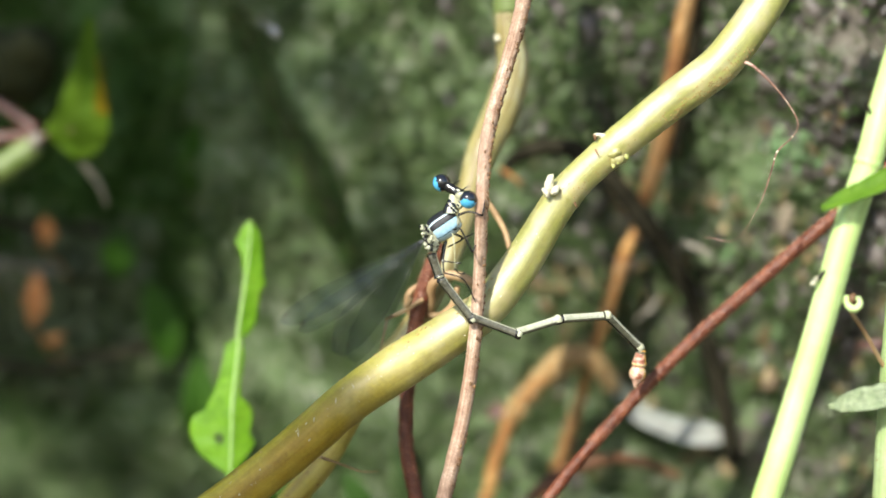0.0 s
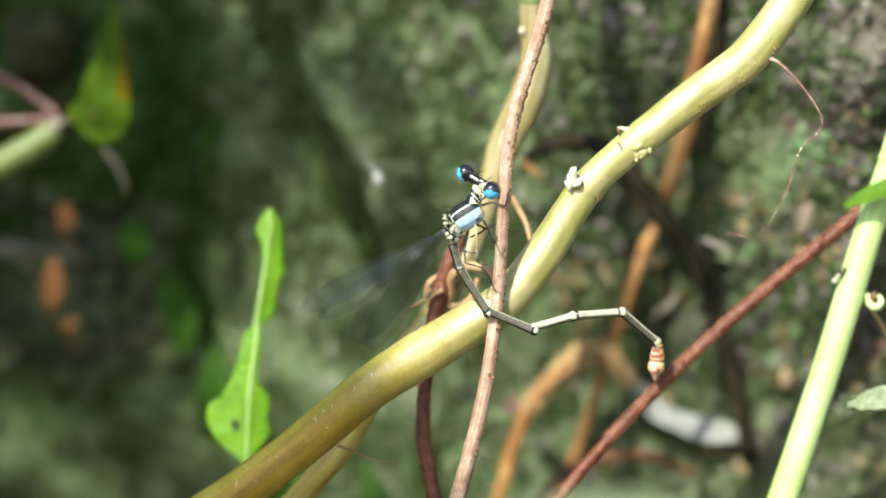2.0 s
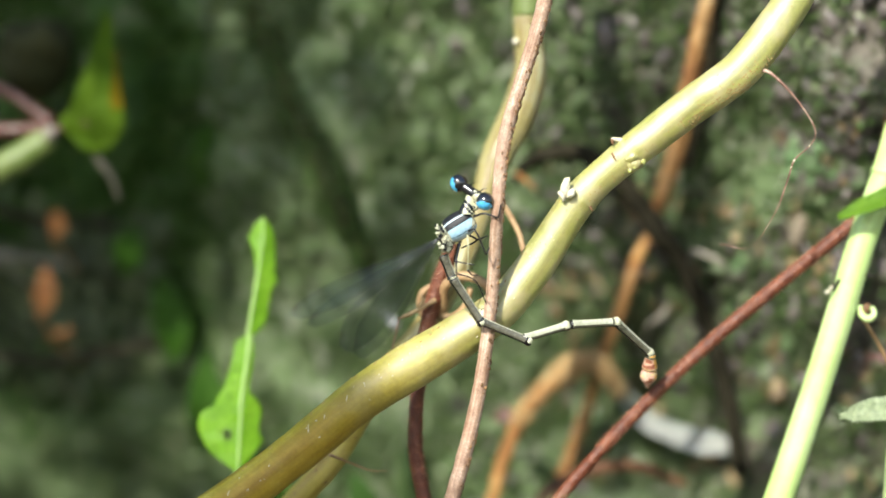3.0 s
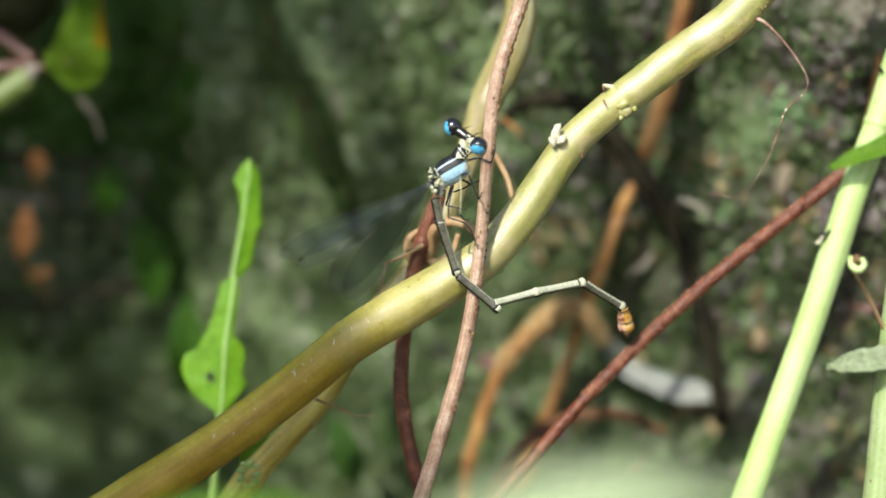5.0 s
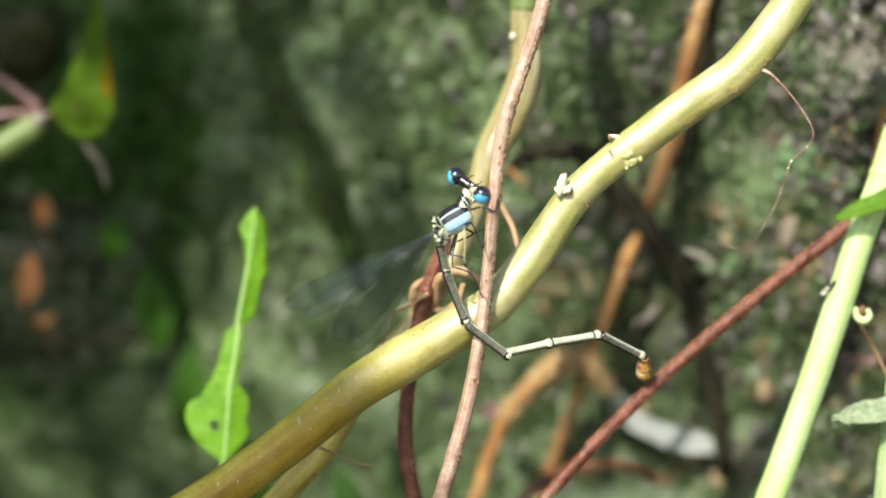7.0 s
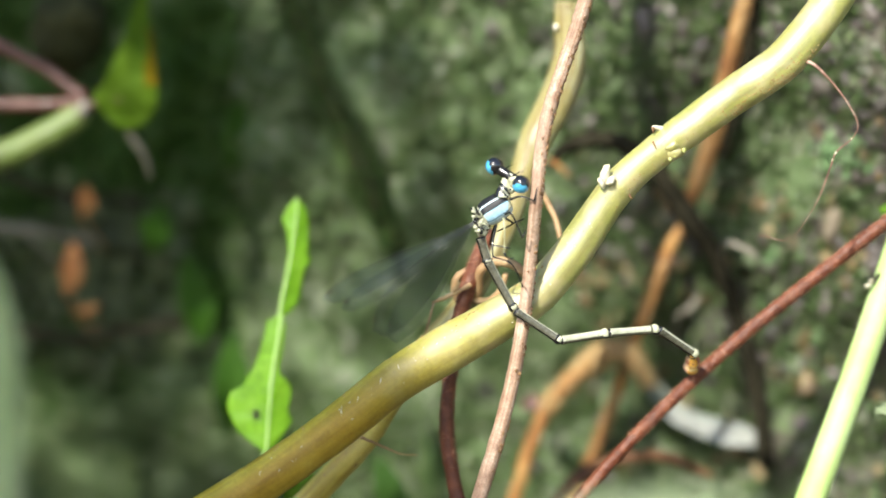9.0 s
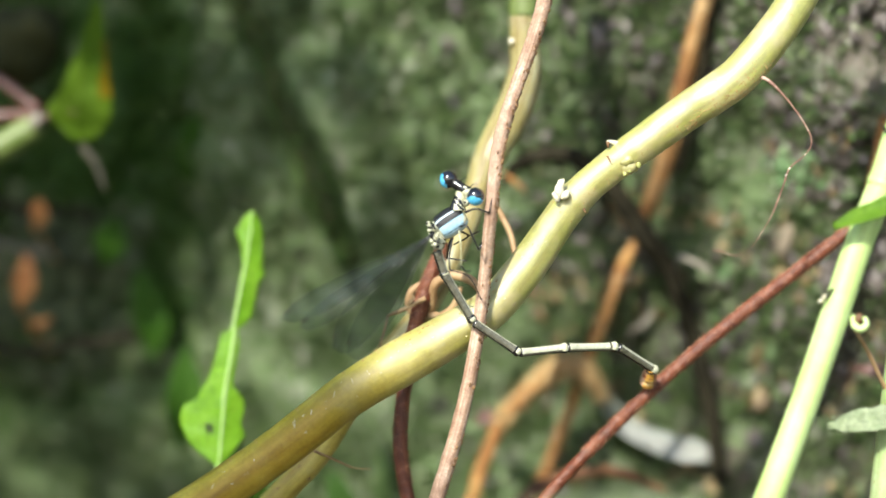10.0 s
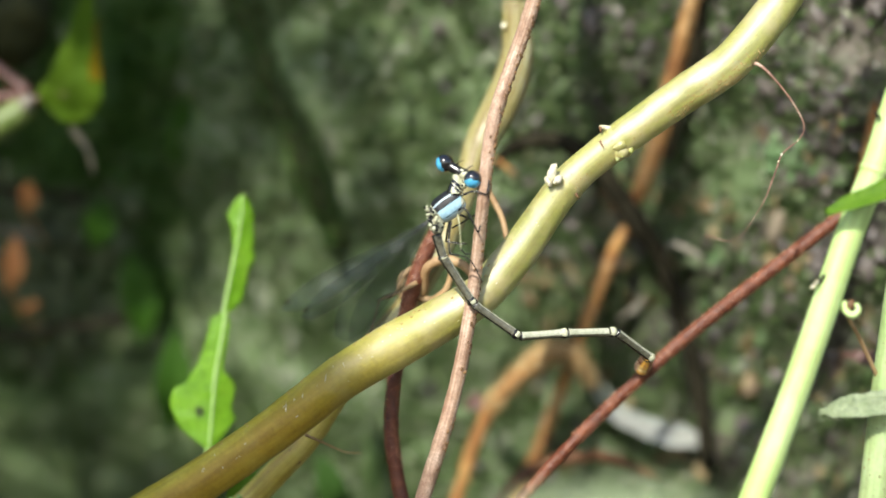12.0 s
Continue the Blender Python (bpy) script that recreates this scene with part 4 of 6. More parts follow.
def tendrils():
    """Tan tendrils curled round the red twig."""
    t = thing("tan_tendril", (-5.17, 10, -7.32), "tan dried tendril curled round the red twig", "tendril")
    part("coil", stem_mesh([(3.75, 6, -3.57, 0.4), (2.18, 6.5, -1.76, 0.5), (0.06, 7, -1.15, 0.55), (-1.76, 7.6, -2.13, 0.5), (-2.08, 9, -4.23, 0.45), (-3.02, 10.2, -5.48, 0.45), (-4.56, 10.4, -4.87, 0.4), (-4.42, 9.6, -3.01, 0.38), (-2.83, 9.8, -1.78, 0.35)], sides=10, step=0.4, rough=0.2), TAN, t)
    part("lower_coil", stem_mesh([(0.98, 8, -2.38, 0.3), (0.37, 8.4, -4.34, 0.4), (-1.16, 9, -5.57, 0.42), (-3.01, 9.8, -5.35, 0.38), (-3.94, 10, -6.58, 0.35)], sides=10, step=0.4, rough=0.2, seed=2), TAN, t)
    part("tip", stem_mesh([(-2.8, 7.4, -3.59, 0.28), (-4.19, 7.2, -4.31, 0.24), (-5.71, 7, -5.04, 0.24), (-7.04, 7, -5.52, 0.12)], sides=8, step=0.3, rough=0.3), TAN, t)
    part("fork", stem_mesh([(-4.73, 7, -4.31, 0.2), (-4.12, 6.8, -3.58, 0.18), (-4.48, 6.6, -2.85, 0.1)], sides=8, step=0.3, rough=0.3), TAN, t)
    part("fine_root", stem_mesh([(-6.8, 7, -5.4, 0.1), (-7.3, 7.4, -7.24, 0.09), (-7.87, 8, -9.08, 0.05)], sides=6, step=0.4, rough=0.2), ROOTLET, t)
    s = thing("brown_tendril", (7.07, 8, 0.67), "brown dried tendril hanging behind the vine", "tendril")
    part("strand", stem_mesh([(4.55, 10, 6.83, 0.3), (5.41, 10, 5.47, 0.34), (6.38, 9.5, 3.44, 0.32), (6.91, 8.6, 1.28, 0.3), (7.32, 6.4, -0.54, 0.25)], sides=9, step=0.4, rough=0.2), TAN, s)


tendrils()


# ---------------------------------------------------------------- dry stalks before the bank
def dry_stalks():
    a = thing("dry_stalk", (8.62, 46, -34.85), "orange-brown dead stalk split and peeling", "dead stalk")
    part("upper_stalk", stem_mesh([(32.38, 33, 40.04, 1.1), (31, 35, 32.85, 0.95), (29.6, 37, 27.6, 0.9), (28.3, 39, 21.58, 1), (26.99, 41, 14.75, 1.15), (25.13, 42, 8.84, 1), (23.67, 43, 5.57, 0.5)], sides=12, step=0.8, rough=0.3, seed=1, flat=0.7), DRY, a)
    part("lower_stalk", stem_mesh([(23.15, 45, 2.91, 0.4), (21.73, 45, 0.43, 0.75), (20.1, 46, -3.85, 0.7), (18.32, 47, -8.51, 0.62), (16.23, 48, -14.29, 0.62), (13.77, 49, -21.55, 0.65), (11.29, 50, -28.15, 0.7), (8.46, 52, -37.11, 1.3), (5.58, 54, -77.77, 1.4)], sides=12, step=0.8, rough=0.3, seed=2, flat=0.7), RUST, a)
    part("frayed_bark", hairs_mesh([(23.15, 45, 2.91, 0.4), (20.1, 46, -3.85, 0.7), (16.23, 48, -14.29, 0.6), (13.77, 49, -21.55, 0.65), (11.29, 50, -28.15, 0.7), (8.46, 52, -37.11, 1)], 1500, 0.55, 0.10, random.Random(14), 1.6), DRY, a, "frayed golden bark")
    part("torn_fibre", hairs_mesh([(31, 35, 32.85, 0.9), (28.3, 39, 21.58, 0.95), (25.13, 42, 8.84, 0.95), (23.67, 43, 5.57, 0.5)], 900, 0.5, 0.11, random.Random(15), 1.8), DRY, a, "torn golden fibres")
    part("bark_strip", stem_mesh([(32.5, 36, 35.72, 0.8), (31.23, 38, 27.71, 0.9), (30.09, 40, 20.27, 0.8), (28.22, 42, 11.3, 0.4)], sides=9, step=0.8, rough=0.5, seed=3), DRYDARK, a, "dark torn bark strip")
    b = thing("dry_frond", (1.15, 48, -37.27), "rust-brown dried frond arching over", "dead frond")
    pts = [(-1.74, 50, -69.39, 0.9), (1.29, 48, -35.12, 0.8), (2.73, 48, -28.65, 0.85), (4.72, 47, -22.82, 0.85), (7.55, 46, -18.1, 0.9), (11.12, 46, -14.7, 1.0), (13.3, 46, -13.3, 1.15), (15.3, 46.5, -12.9, 1.15), (17.1, 47.3, -14.2, 0.95), (18.6, 48.5, -16.3, 0.5), (19.3, 49.5, -17.8, 0.15)]
    part("arch", stem_mesh(pts, sides=12, step=0.6, rough=0.55, seed=4), RUST, b)
    part("fringe", hairs_mesh(pts, 2000, 1.0, 0.11, random.Random(4), 1.0, 0.35, 0.96), STRAW, b, "ragged golden fringe")
    c = thing("dark_twig", (5.99, 40, -30.57), "dark red-brown dead twig lying low", "dead twig")
    part("twig", stem_mesh([(3.93, 42, -36.43, 0.9), (8.11, 41, -29.85, 0.9), (12.35, 42, -26.95, 0.9), (17.33, 43, -25.86, 0.8), (21.73, 45, -26.55, 0.7), (27, 48, -29.01, 0.5)], sides=10, step=0.8, rough=0.25, seed=5), DARKRUST, c)
    d = thing("dark_root", (28.94, 46, -2.78), "dark bent root hanging on the bank", "root")
    part("root", stem_mesh([(6.22, 44, 9.97, 0.5), (8.14, 42, 12.35, 0.8), (11.21, 40, 13.44, 1), (15.04, 40, 13.16, 1.1), (18.6, 41, 10.56, 1.2), (21.83, 42, 6.74, 1.2), (24.38, 43, 2.89, 1.3), (27.05, 45, -0.64, 1.2), (30.23, 48, -8.55, 1.2), (32.63, 50, -17.29, 1.1), (34.34, 52, -28.36, 1)], sides=12, step=0.8, rough=0.35, seed=6), DRYDARK, d)
    part("root_fibre", stem_mesh([(6.38, 39, 11.17, 0.2), (7.62, 38.6, 10.18, 0.32), (9.08, 38.8, 8.8, 0.2)], sides=8, step=0.4, rough=0.4), RUST, d)
    # root shape along a band of shade, coloured near-black to deepen it
    h = thing("shade_band_root", (-13.71, 58, 0.82), "mossy root shape coloured dark along the band of shade on the bank", "root")
    pts = [(-31.2, 68, 44.87, 2), (-27.53, 66, 34.59, 2.1), (-23.83, 63, 25.12, 2.1), (-19.82, 60, 15.46, 2), (-16.69, 58, 7.9, 1.8), (-13.76, 59, 0.82, 1.2)]
    part("root", stem_mesh(pts, sides=12, step=0.8, rough=0.4, seed=12), ROOTSHADE, h)
    part("moss_coat", hairs_mesh(pts, 900, 1.2, 0.25, random.Random(9), 0.8), MOSSSHADE, h, "dark green moss on the root shape")
    e = thing("brown_twig", (47.93, 30, 2.74), "thin brown twig against the bank", "twig")
    part("twig", stem_mesh([(54.39, 32, 33.81, 0.6), (52.34, 30, 24.16, 0.62), (51.14, 30, 16.13, 0.6), (49.6, 30, 9.44, 0.5), (48.46, 31, 4.08, 0.45), (48.0, 36, 0.5, 0.4), (47.6, 46, -4, 0.4)], sides=9, step=0.8, rough=0.3, seed=9), RUST, e)
    f = thing("white_leaf", (20.27, 54, -21.22), "bleached white dead leaf lying on the bank", "dead leaf")
    sp = [(15.95, 50, -12.6), (17.49, 52, -14.57), (19.34, 53, -17.58), (21.93, 54, -20.84), (25.56, 54, -23.1), (29.95, 54, -24.4), (34.11, 54.5, -25.24)]
    bm = leaf_mesh(sp, [(0.5, 0.5), (1.0, 1.0), (1.3, 1.3), (1.4, 1.5), (1.6, 1.6), (1.7, 1.8), (1.9, 1.8), (1.2, 1.0)], (0.1, -0.75, 0.65), n=40, m=6, wave=0.5, cup=0.3)
    for q in bm.faces:
        c = q.calc_center_median() / MM
        q.material_index = 1 if c.x + 3 * noise.noise(c * 0.5) < 22 else 0
    part("blade", bm, [WHITE, FADED], f, "dead leaf fading from grey-green to white")
    part("midrib", stem_mesh([(p[0], p[1] - 0.3, p[2], 0.16) for p in sp], sides=6, step=0.8), HUSK, f)


dry_stalks()


def hollow_twigs():
    """Dead twigs lying across the litter in the hollow."""
    for ends, r, mat, label in ((((-76, 66, 4.6), (-66, 66.5, 3.6), (-57, 75, 2.2)), 0.6, HUSK, "greyish tan dead twig lying across the hollow"),
                                (((-76, 72, -9.0), (-60, 71, -11.6), (-44, 74, -9.8)), 0.7, DRYDARK, "dark brown dead twig lying across the hollow"),
                                (((-70, 72, 11.5), (-60, 71, 8.0), (-50, 74, 7.2)), 0.7, DRYDARK, "dark brown dead twig lying across the hollow")):
        t = thing("dead_twig", ends[0], label, "twig", "dead twigs in the hollow")
        part("twig", stem_mesh([(*p, r) for p in ends], sides=10, step=0.8, rough=0.3, wobble=0.6, seed=ends[0][2]), mat, t)
        mid = Vector(ends[1])
        part("side_twig", stem_mesh([(*mid, r * 0.6), (mid.x + 3, mid.y + 1.5, mid.z - 2.5, r * 0.45), (mid.x + 5, mid.y + 4, mid.z - 5, r * 0.3)], sides=8, step=0.6, rough=0.3), mat, t)


hollow_twigs()


# ---------------------------------------------------------------- leaves
def serrated_leaf():
    t = thing("young_leaf", (-26.57, 21, -23.15), "fresh light-green notched leaf standing upright", "leaf")
    lower = [(-26.7, 21, -23.0), (-26.54, 21.3, -20.6), (-26.33, 21.7, -17.72), (-26.1, 22, -14.7), (-25.51, 22.5, -10.97), (-24.97, 23, -7.28)]
    upper = [(-25.3, 23, -7.6), (-25.02, 23.4, -5.8), (-24.29, 24, -1.89), (-23.82, 24.5, 0.72), (-23.41, 25, 3.67), (-23.25, 25.4, 6.4)]
    # half-widths: the side towards +x, then the broad lobed side
    edges = [(0.1, 0.1), (0.5, 0.9), (1.0, 1.8), (1.4, 2.6), (1.8, 3.35), (2.2, 3.85), (2.65, 4.25), (2.2, 4.65), (2.0, 4.8), (2.2, 4.65), (2.3, 4.45), (2.25, 3.0), (1.8, 2.7), (0.7, 2.2), (0.6, 2.0), (0.6, 1.8),
             (0.65, 1.7), (0.6, 1.6), (0.6, 1.5), (0.5, 1.55), (0.2, 0.3)]
    b = part("lower_blade", leaf_mesh(lower, edges, (0.15, -0.95, 0.2), n=84, m=14, cup=-0.14, wave=0.12, teeth=0.16, seed=1, hole=(27, 18, 1.8), torn=True), LEAF, t)
    part("midrib", stem_mesh([(p[0], p[1] - 0.08, p[2], 0.13 + 0.02 * i) for i, p in enumerate(lower)], sides=7, step=0.6), LEAF_RIB, b)
    edges = [(0.2, 0.2), (0.6, 0.2), (1.1, 0.2), (1.6, 0.2), (1.9, 0.25), (1.9, 0.25), (1.85, 0.25), (1.95, 0.3), (2.4, 0.3), (1.95, 0.35), (1.85, 0.6), (1.7, 0.75), (1.5, 1.15), (1.4, 1.65), (1.15, 1.2), (0.75, 0.85), (0.1, 0.1)]
    b = part("upper_blade", leaf_mesh(upper, edges, (0.2, -0.95, 0.15), n=52, m=7, cup=-0.2, wave=0.15, teeth=0.12, seed=2, torn=True), LEAF, t)
    part("midrib", stem_mesh([(p[0], p[1] - 0.06, p[2], 0.22 - 0.03 * i) for i, p in enumerate(upper)], sides=7, step=0.6), LEAF_RIB, b)
    part("petiole", stem_mesh([(-26.77, 21, -22.9, 0.4), (-27.07, 22, -25.84, 0.4), (-28.34, 24, -33.89, 0.4), (-30.81, 28, -57.03, 0.4), (-32.4, 30, -97.66, 0.4)], sides=8, step=1.0), LEAF_RIB, t)


def back_leaves():
    t = thing("side_shoot", (-52.86, 48, 18.6), "pinkish jointed shoot with a broad green leaf", "shoot")
    sp = [(-47.3, 45.5, 15.7), (-46.85, 45.3, 17.6), (-46.55, 45, 19.81), (-46.37, 45, 22.66), (-46.05, 45.5, 26.27), (-45.75, 46.5, 29.94), (-45.3, 48, 34.2)]
    bm = leaf_mesh(sp, [(0.6, 0.7), (2.4, 2.5), (3.4, 4.0), (3.7, 4.3), (3.6, 3.0), (3.2, 2.3), (2.7, 1.6), (2.1, 1.0), (1.5, 0.5), (0.6, 0.1)], (0.12, -0.95, -0.1), n=36, m=9, cup=0.06, wave=0.35)
    mid = spline(sp, 60)
    for f in bm.faces:
        c = f.calc_center_median() / MM
        near = min(mid, key=lambda q: abs(q[2] + FLOOR - c.z))
        f.material_index = 1 if c.x - near[0] > 1.9 + 0.7 * noise.noise(c * 0.4) and c.z - FLOOR > 21 else 0
    b = part("leaf", bm, [LEAF_DARK, YELLOW], t, "broad mid-green leaf yellowing along one edge")
    part("midrib", stem_mesh([(p[0], p[1] - 0.1, p[2], 0.15) for p in sp], sides=7, step=0.8), LEAF_DARK, b)
    part("stalk", stem_mesh([(-68.3, 48, 29.2, 0.9), (-61.95, 47, 25.93, 0.85), (-57.66, 47, 23.71, 0.8), (-54.7, 46.5, 21.61, 0.8), (-52.3, 46, 19.6, 0.95)], sides=12, step=0.8, rough=0.12), PINK, t)
    part("side_stalk", stem_mesh([(-72, 48, 19.4, 0.9), (-64.2, 47, 19.13, 0.9), (-57.72, 47, 19.04, 0.9), (-54.73, 46.5, 19.1, 0.9), (-52.4, 46, 18.6, 0.95)], sides=12, step=0.8, rough=0.12), PINK, t)
    part("green_stalk", stem_mesh([(-52.2, 46, 18.2, 1.3), (-53.6, 46, 17.2, 1.75), (-56.2, 46, 15.6, 1.85), (-60.2, 46, 13.6, 1.9), (-68.05, 47, 8.72, 1.9), (-75.82, 50, -11.55, 1.8), (-81.81, 54, -96.13, 1.8)], sides=14, step=0.8, rough=0.06), OLD, t, "yellow-green stalk")
    part("leaf_stalk", stem_mesh([(-52.2, 45.8, 18.6, 0.8), (-51, 45.5, 18.9, 0.6), (-49.6, 45.2, 19.3, 0.5), (-47.4, 45, 19.4, 0.35)], sides=10, step=0.5, rough=0.1), PINK, t)
    bm = bmesh.new()
    blob(bm, (-52.3, 44.9, 18.3), (1.15, 0.95, 0.9), (0.2, 0, 1), 8, 12, 3)
    part("node", bm, HUSK, t, "greyish swollen node")
    part("dry_sheath", stem_mesh([(-47.2, 46, 16.2, 0.25), (-46.4, 47, 14.6, 0.5), (-45.2, 49, 12.4, 0.4), (-44.78, 51, 9.6, 0.15)], sides=8, step=0.5, rough=0.4), HUSK, t, "papery grey sheath")


def small_leaf(base, tip, half, mat, label, seed, face=(0.1, -0.9, 0.3)):
    b, e = Vector(base), Vector(tip)
    t = thing("background_leaf", base, label, "leaf", "small leaves on the bank")
    sp = [tuple(b), tuple(b.lerp(e, 0.33) + Vector((0.6, -0.8, 0))), tuple(b.lerp(e, 0.66) + Vector((0.4, -0.8, 0))), tuple(e)]
    blade = part("blade", leaf_mesh(sp, [(0.2, 0.2), (half, half), (half * 0.85, half * 0.85), (0.1, 0.1)], face, n=16, m=5, cup=0.2, wave=0.4, seed=seed), mat, t)
    part("midrib", stem_mesh([(p[0], p[1] - 0.15, p[2], 0.15) for p in sp], sides=6, step=1.0), LEAF_RIB if mat is LEAF else mat, blade)
    deep = bank_depth(b.x, b.z - 6) + 2
    part("petiole", stem_mesh([(*b, 0.25), (b.x, b.y * 0.6 + deep * 0.4, b.z - 2.5, 0.25), (b.x, deep, b.z - 6, 0.25)], sides=7, step=1.0), mat, t)


serrated_leaf()
back_leaves()
for n, (b, e, w, m, l) in enumerate((
        ((-42.2, 76, -13.2), (-44.3, 76, 0.4), 2.5, SHADEGREEN, "green leaf coloured dark for the shade in the hollow of the bank"),
        ((-34.23, 74, 8.75), (-34.92, 70, 22.63), 4.2, SHADEGREEN, "green leaf coloured dark for the shade in the hollow of the bank"),
        ((-48.87, 72, 0.08), (-46.59, 70, 7.08), 2.3, SHADEGREEN, "green leaf coloured dark for the shade in the hollow of the bank"),
        ((-37.4, 66, -25), (-36.2, 65, -10.5), 2.6, SHADEGREEN, "green leaf coloured dark for the shade in the hollow of the bank"),
        ((-25.7, 40, -28.09), (-24.6, 38, -22.0), 2.0, MIDLEAF, "light-green leaf low on the bank"),
        ((-13.61, 56, -36.18), (-16.3, 54, -26.37), 2.0, MOSSSHADE, "mid-green leaf low on the bank"),
        ((-9.82, 64, -34.19), (-9.75, 62, -22.99), 1.5, MOSSLEAF, "grey-green leaf low on the bank"),
        ((-59.2, 66, -5.4), (-57.9, 65.5, 1.6), 1.5, AMBER, "orange-brown dead leaf on the bank"),
        ((-58.65, 70, -8.09), (-54.99, 68, -7.18), 0.5, AMBER, "orange-brown dead leaf on the bank"),
        ((-57.87, 70, 5.52), (-56.69, 68, 9.35), 1.2, AMBER, "orange-brown dead leaf on the bank"),
        ((5.5, 50, -18.74), (2.6, 49, -20.11), 1.2, PINK, "pinkish dead leaf on the bank"),
        ((28.00, 41, 0.88), (32.39, 40, -1.68), 0.42, HUSK, "tan dead leaf on the bank"),
        ((-24.02, 15, -29.59), (-21.07, 14, -23.68), 1.7, MIDLEAF, "bright green leaf low beside the yellow stem"),
        ((22.86, 50, -8.61), (25.66, 49, -5.69), 0.4, HUSK, "tan dead leaf on the bank"),
        ((47.93, 32, -12.65), (52.48, 32, -13.32), 0.9, PINK, "pinkish dead leaf on the bank"))):
    small_leaf(b, e, w, m, l, n)


def stone():
    bm = bmesh.new()
    blob(bm, (-56.98, 60, 29.73), (5.5, 7.5, 5.0), (0.2, 0, 1), 14, 20, 3, 0.35)
    t = thing("stone", (-57.39, 62, 24.27), "rounded grey-brown stone bedded in the bank", "stone")
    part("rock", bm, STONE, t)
    x, z = 41.3, 3.0
    bm = bmesh.new()
    blob(bm, (x, bank_depth(x, z) - 0.4, z), (2.4, 1.6, 1.1), (0.25, 0, 1), 12, 16, 8, 0.4)
    t = thing("pebble", (x, bank_depth(x, z), z - 2), "pinkish beige pebble bedded in the bank", "stone")
    part("rock", bm, PEBBLE, t)


def moss_tuft(x, z, wide, count, seed):
    """A tuft of small moss heads standing off the bank."""
    rng = random.Random(seed)
    bm = bmesh.new()
    for k in range(count):
        p = (x + rng.gauss(0, wide), z + rng.gauss(0, wide))
        r = rng.uniform(0.3, 0.75)
        blob(bm, (p[0], bank_depth(*p) - rng.uniform(0.3, 1.1), p[1]), (r, r * 0.8, r * 0.8), None, 6, 8, k * 0.7, 0.8)
    t = thing("moss_tuft", (x, bank_depth(x, z), z), "pale mint-green moss tuft on the bank", "moss", "moss tufts")
    part("moss_head_cover", bm, MINT, t)


stone()
moss_tuft(41.9, 11.6, 1.5, 46, 61)
moss_tuft(33.9, -1.7, 0.5, 9, 62)


def near_leaves():
    """Leaves close before the lens, far out of focus."""
    t = thing("near_leaf", (8.84, -66, -35.14), "pale green leaf tip close before the lens", "leaf")
    sp = [(-3.6, -105.00, -18.8), (1.5, -105.00, -16.5), (6.4, -105.00, -15.0), (11.60, -105.00, -14.6), (16.84, -105.00, -16.40)]
    part("blade", leaf_mesh(sp, [(0.3, 0.3), (2.0, 1.2), (2.6, 1.4), (2.0, 1.2), (0.3, 0.3)], (0, -0.8, 0.6), n=24, m=5, cup=0.1, wave=0.3), FRONT, t)
    part("petiole", stem_mesh([(*sp[-1], 0.5), (20, -103, -40, 0.6), (24, -98, -96, 0.8)], sides=8, step=1.0), GREEN, t)
    s = thing("near_leaf", (-12.08, -60, -36.54), "yellow-green leaf close before the lens", "leaf")
    sp = [(-22.73, -80.00, -21.20), (-18.21, -80.00, -19.97), (-13.34, -80.00, -19.61), (-9.23, -80.00, -20.06), (-5.53, -80.00, -21.52)]
    part("blade", leaf_mesh(sp, [(0.3, 0.3), (1.5, 1.2), (1.8, 1.3), (1.4, 1.0), (0.3, 0.3)], (0, -0.8, 0.6), n=24, m=5, cup=0.1, wave=0.3), LEAF, s)
    part("petiole", stem_mesh([(*sp[0], 0.5), (-30, -68, -45, 0.6), (-32, -64, -96, 0.8)], sides=8, step=1.0), GREEN, s)
    q = thing("near_leaf", (-36.16, -66, -35.14), "green grass-like leaf close before the lens", "leaf")
    sp = [(-38.8, -66, -96), (-37.2, -66, -40), (-36.2, -66, -18), (-36.0, -66, -6), (-37.3, -66, 1)]
    part("blade", leaf_mesh(sp, [(0.8, 0.8), (1.4, 1.4), (1.5, 1.5), (1.1, 1.1), (0.1, 0.1)], (0, -1, 0.1), n=24, m=4, cup=0.2), FRONT, q)
    part("midrib", stem_mesh([(p[0], p[1] - 0.15, p[2], 0.18) for p in sp], sides=6, step=1.5), LEAF_RIB, q)


near_leaves()


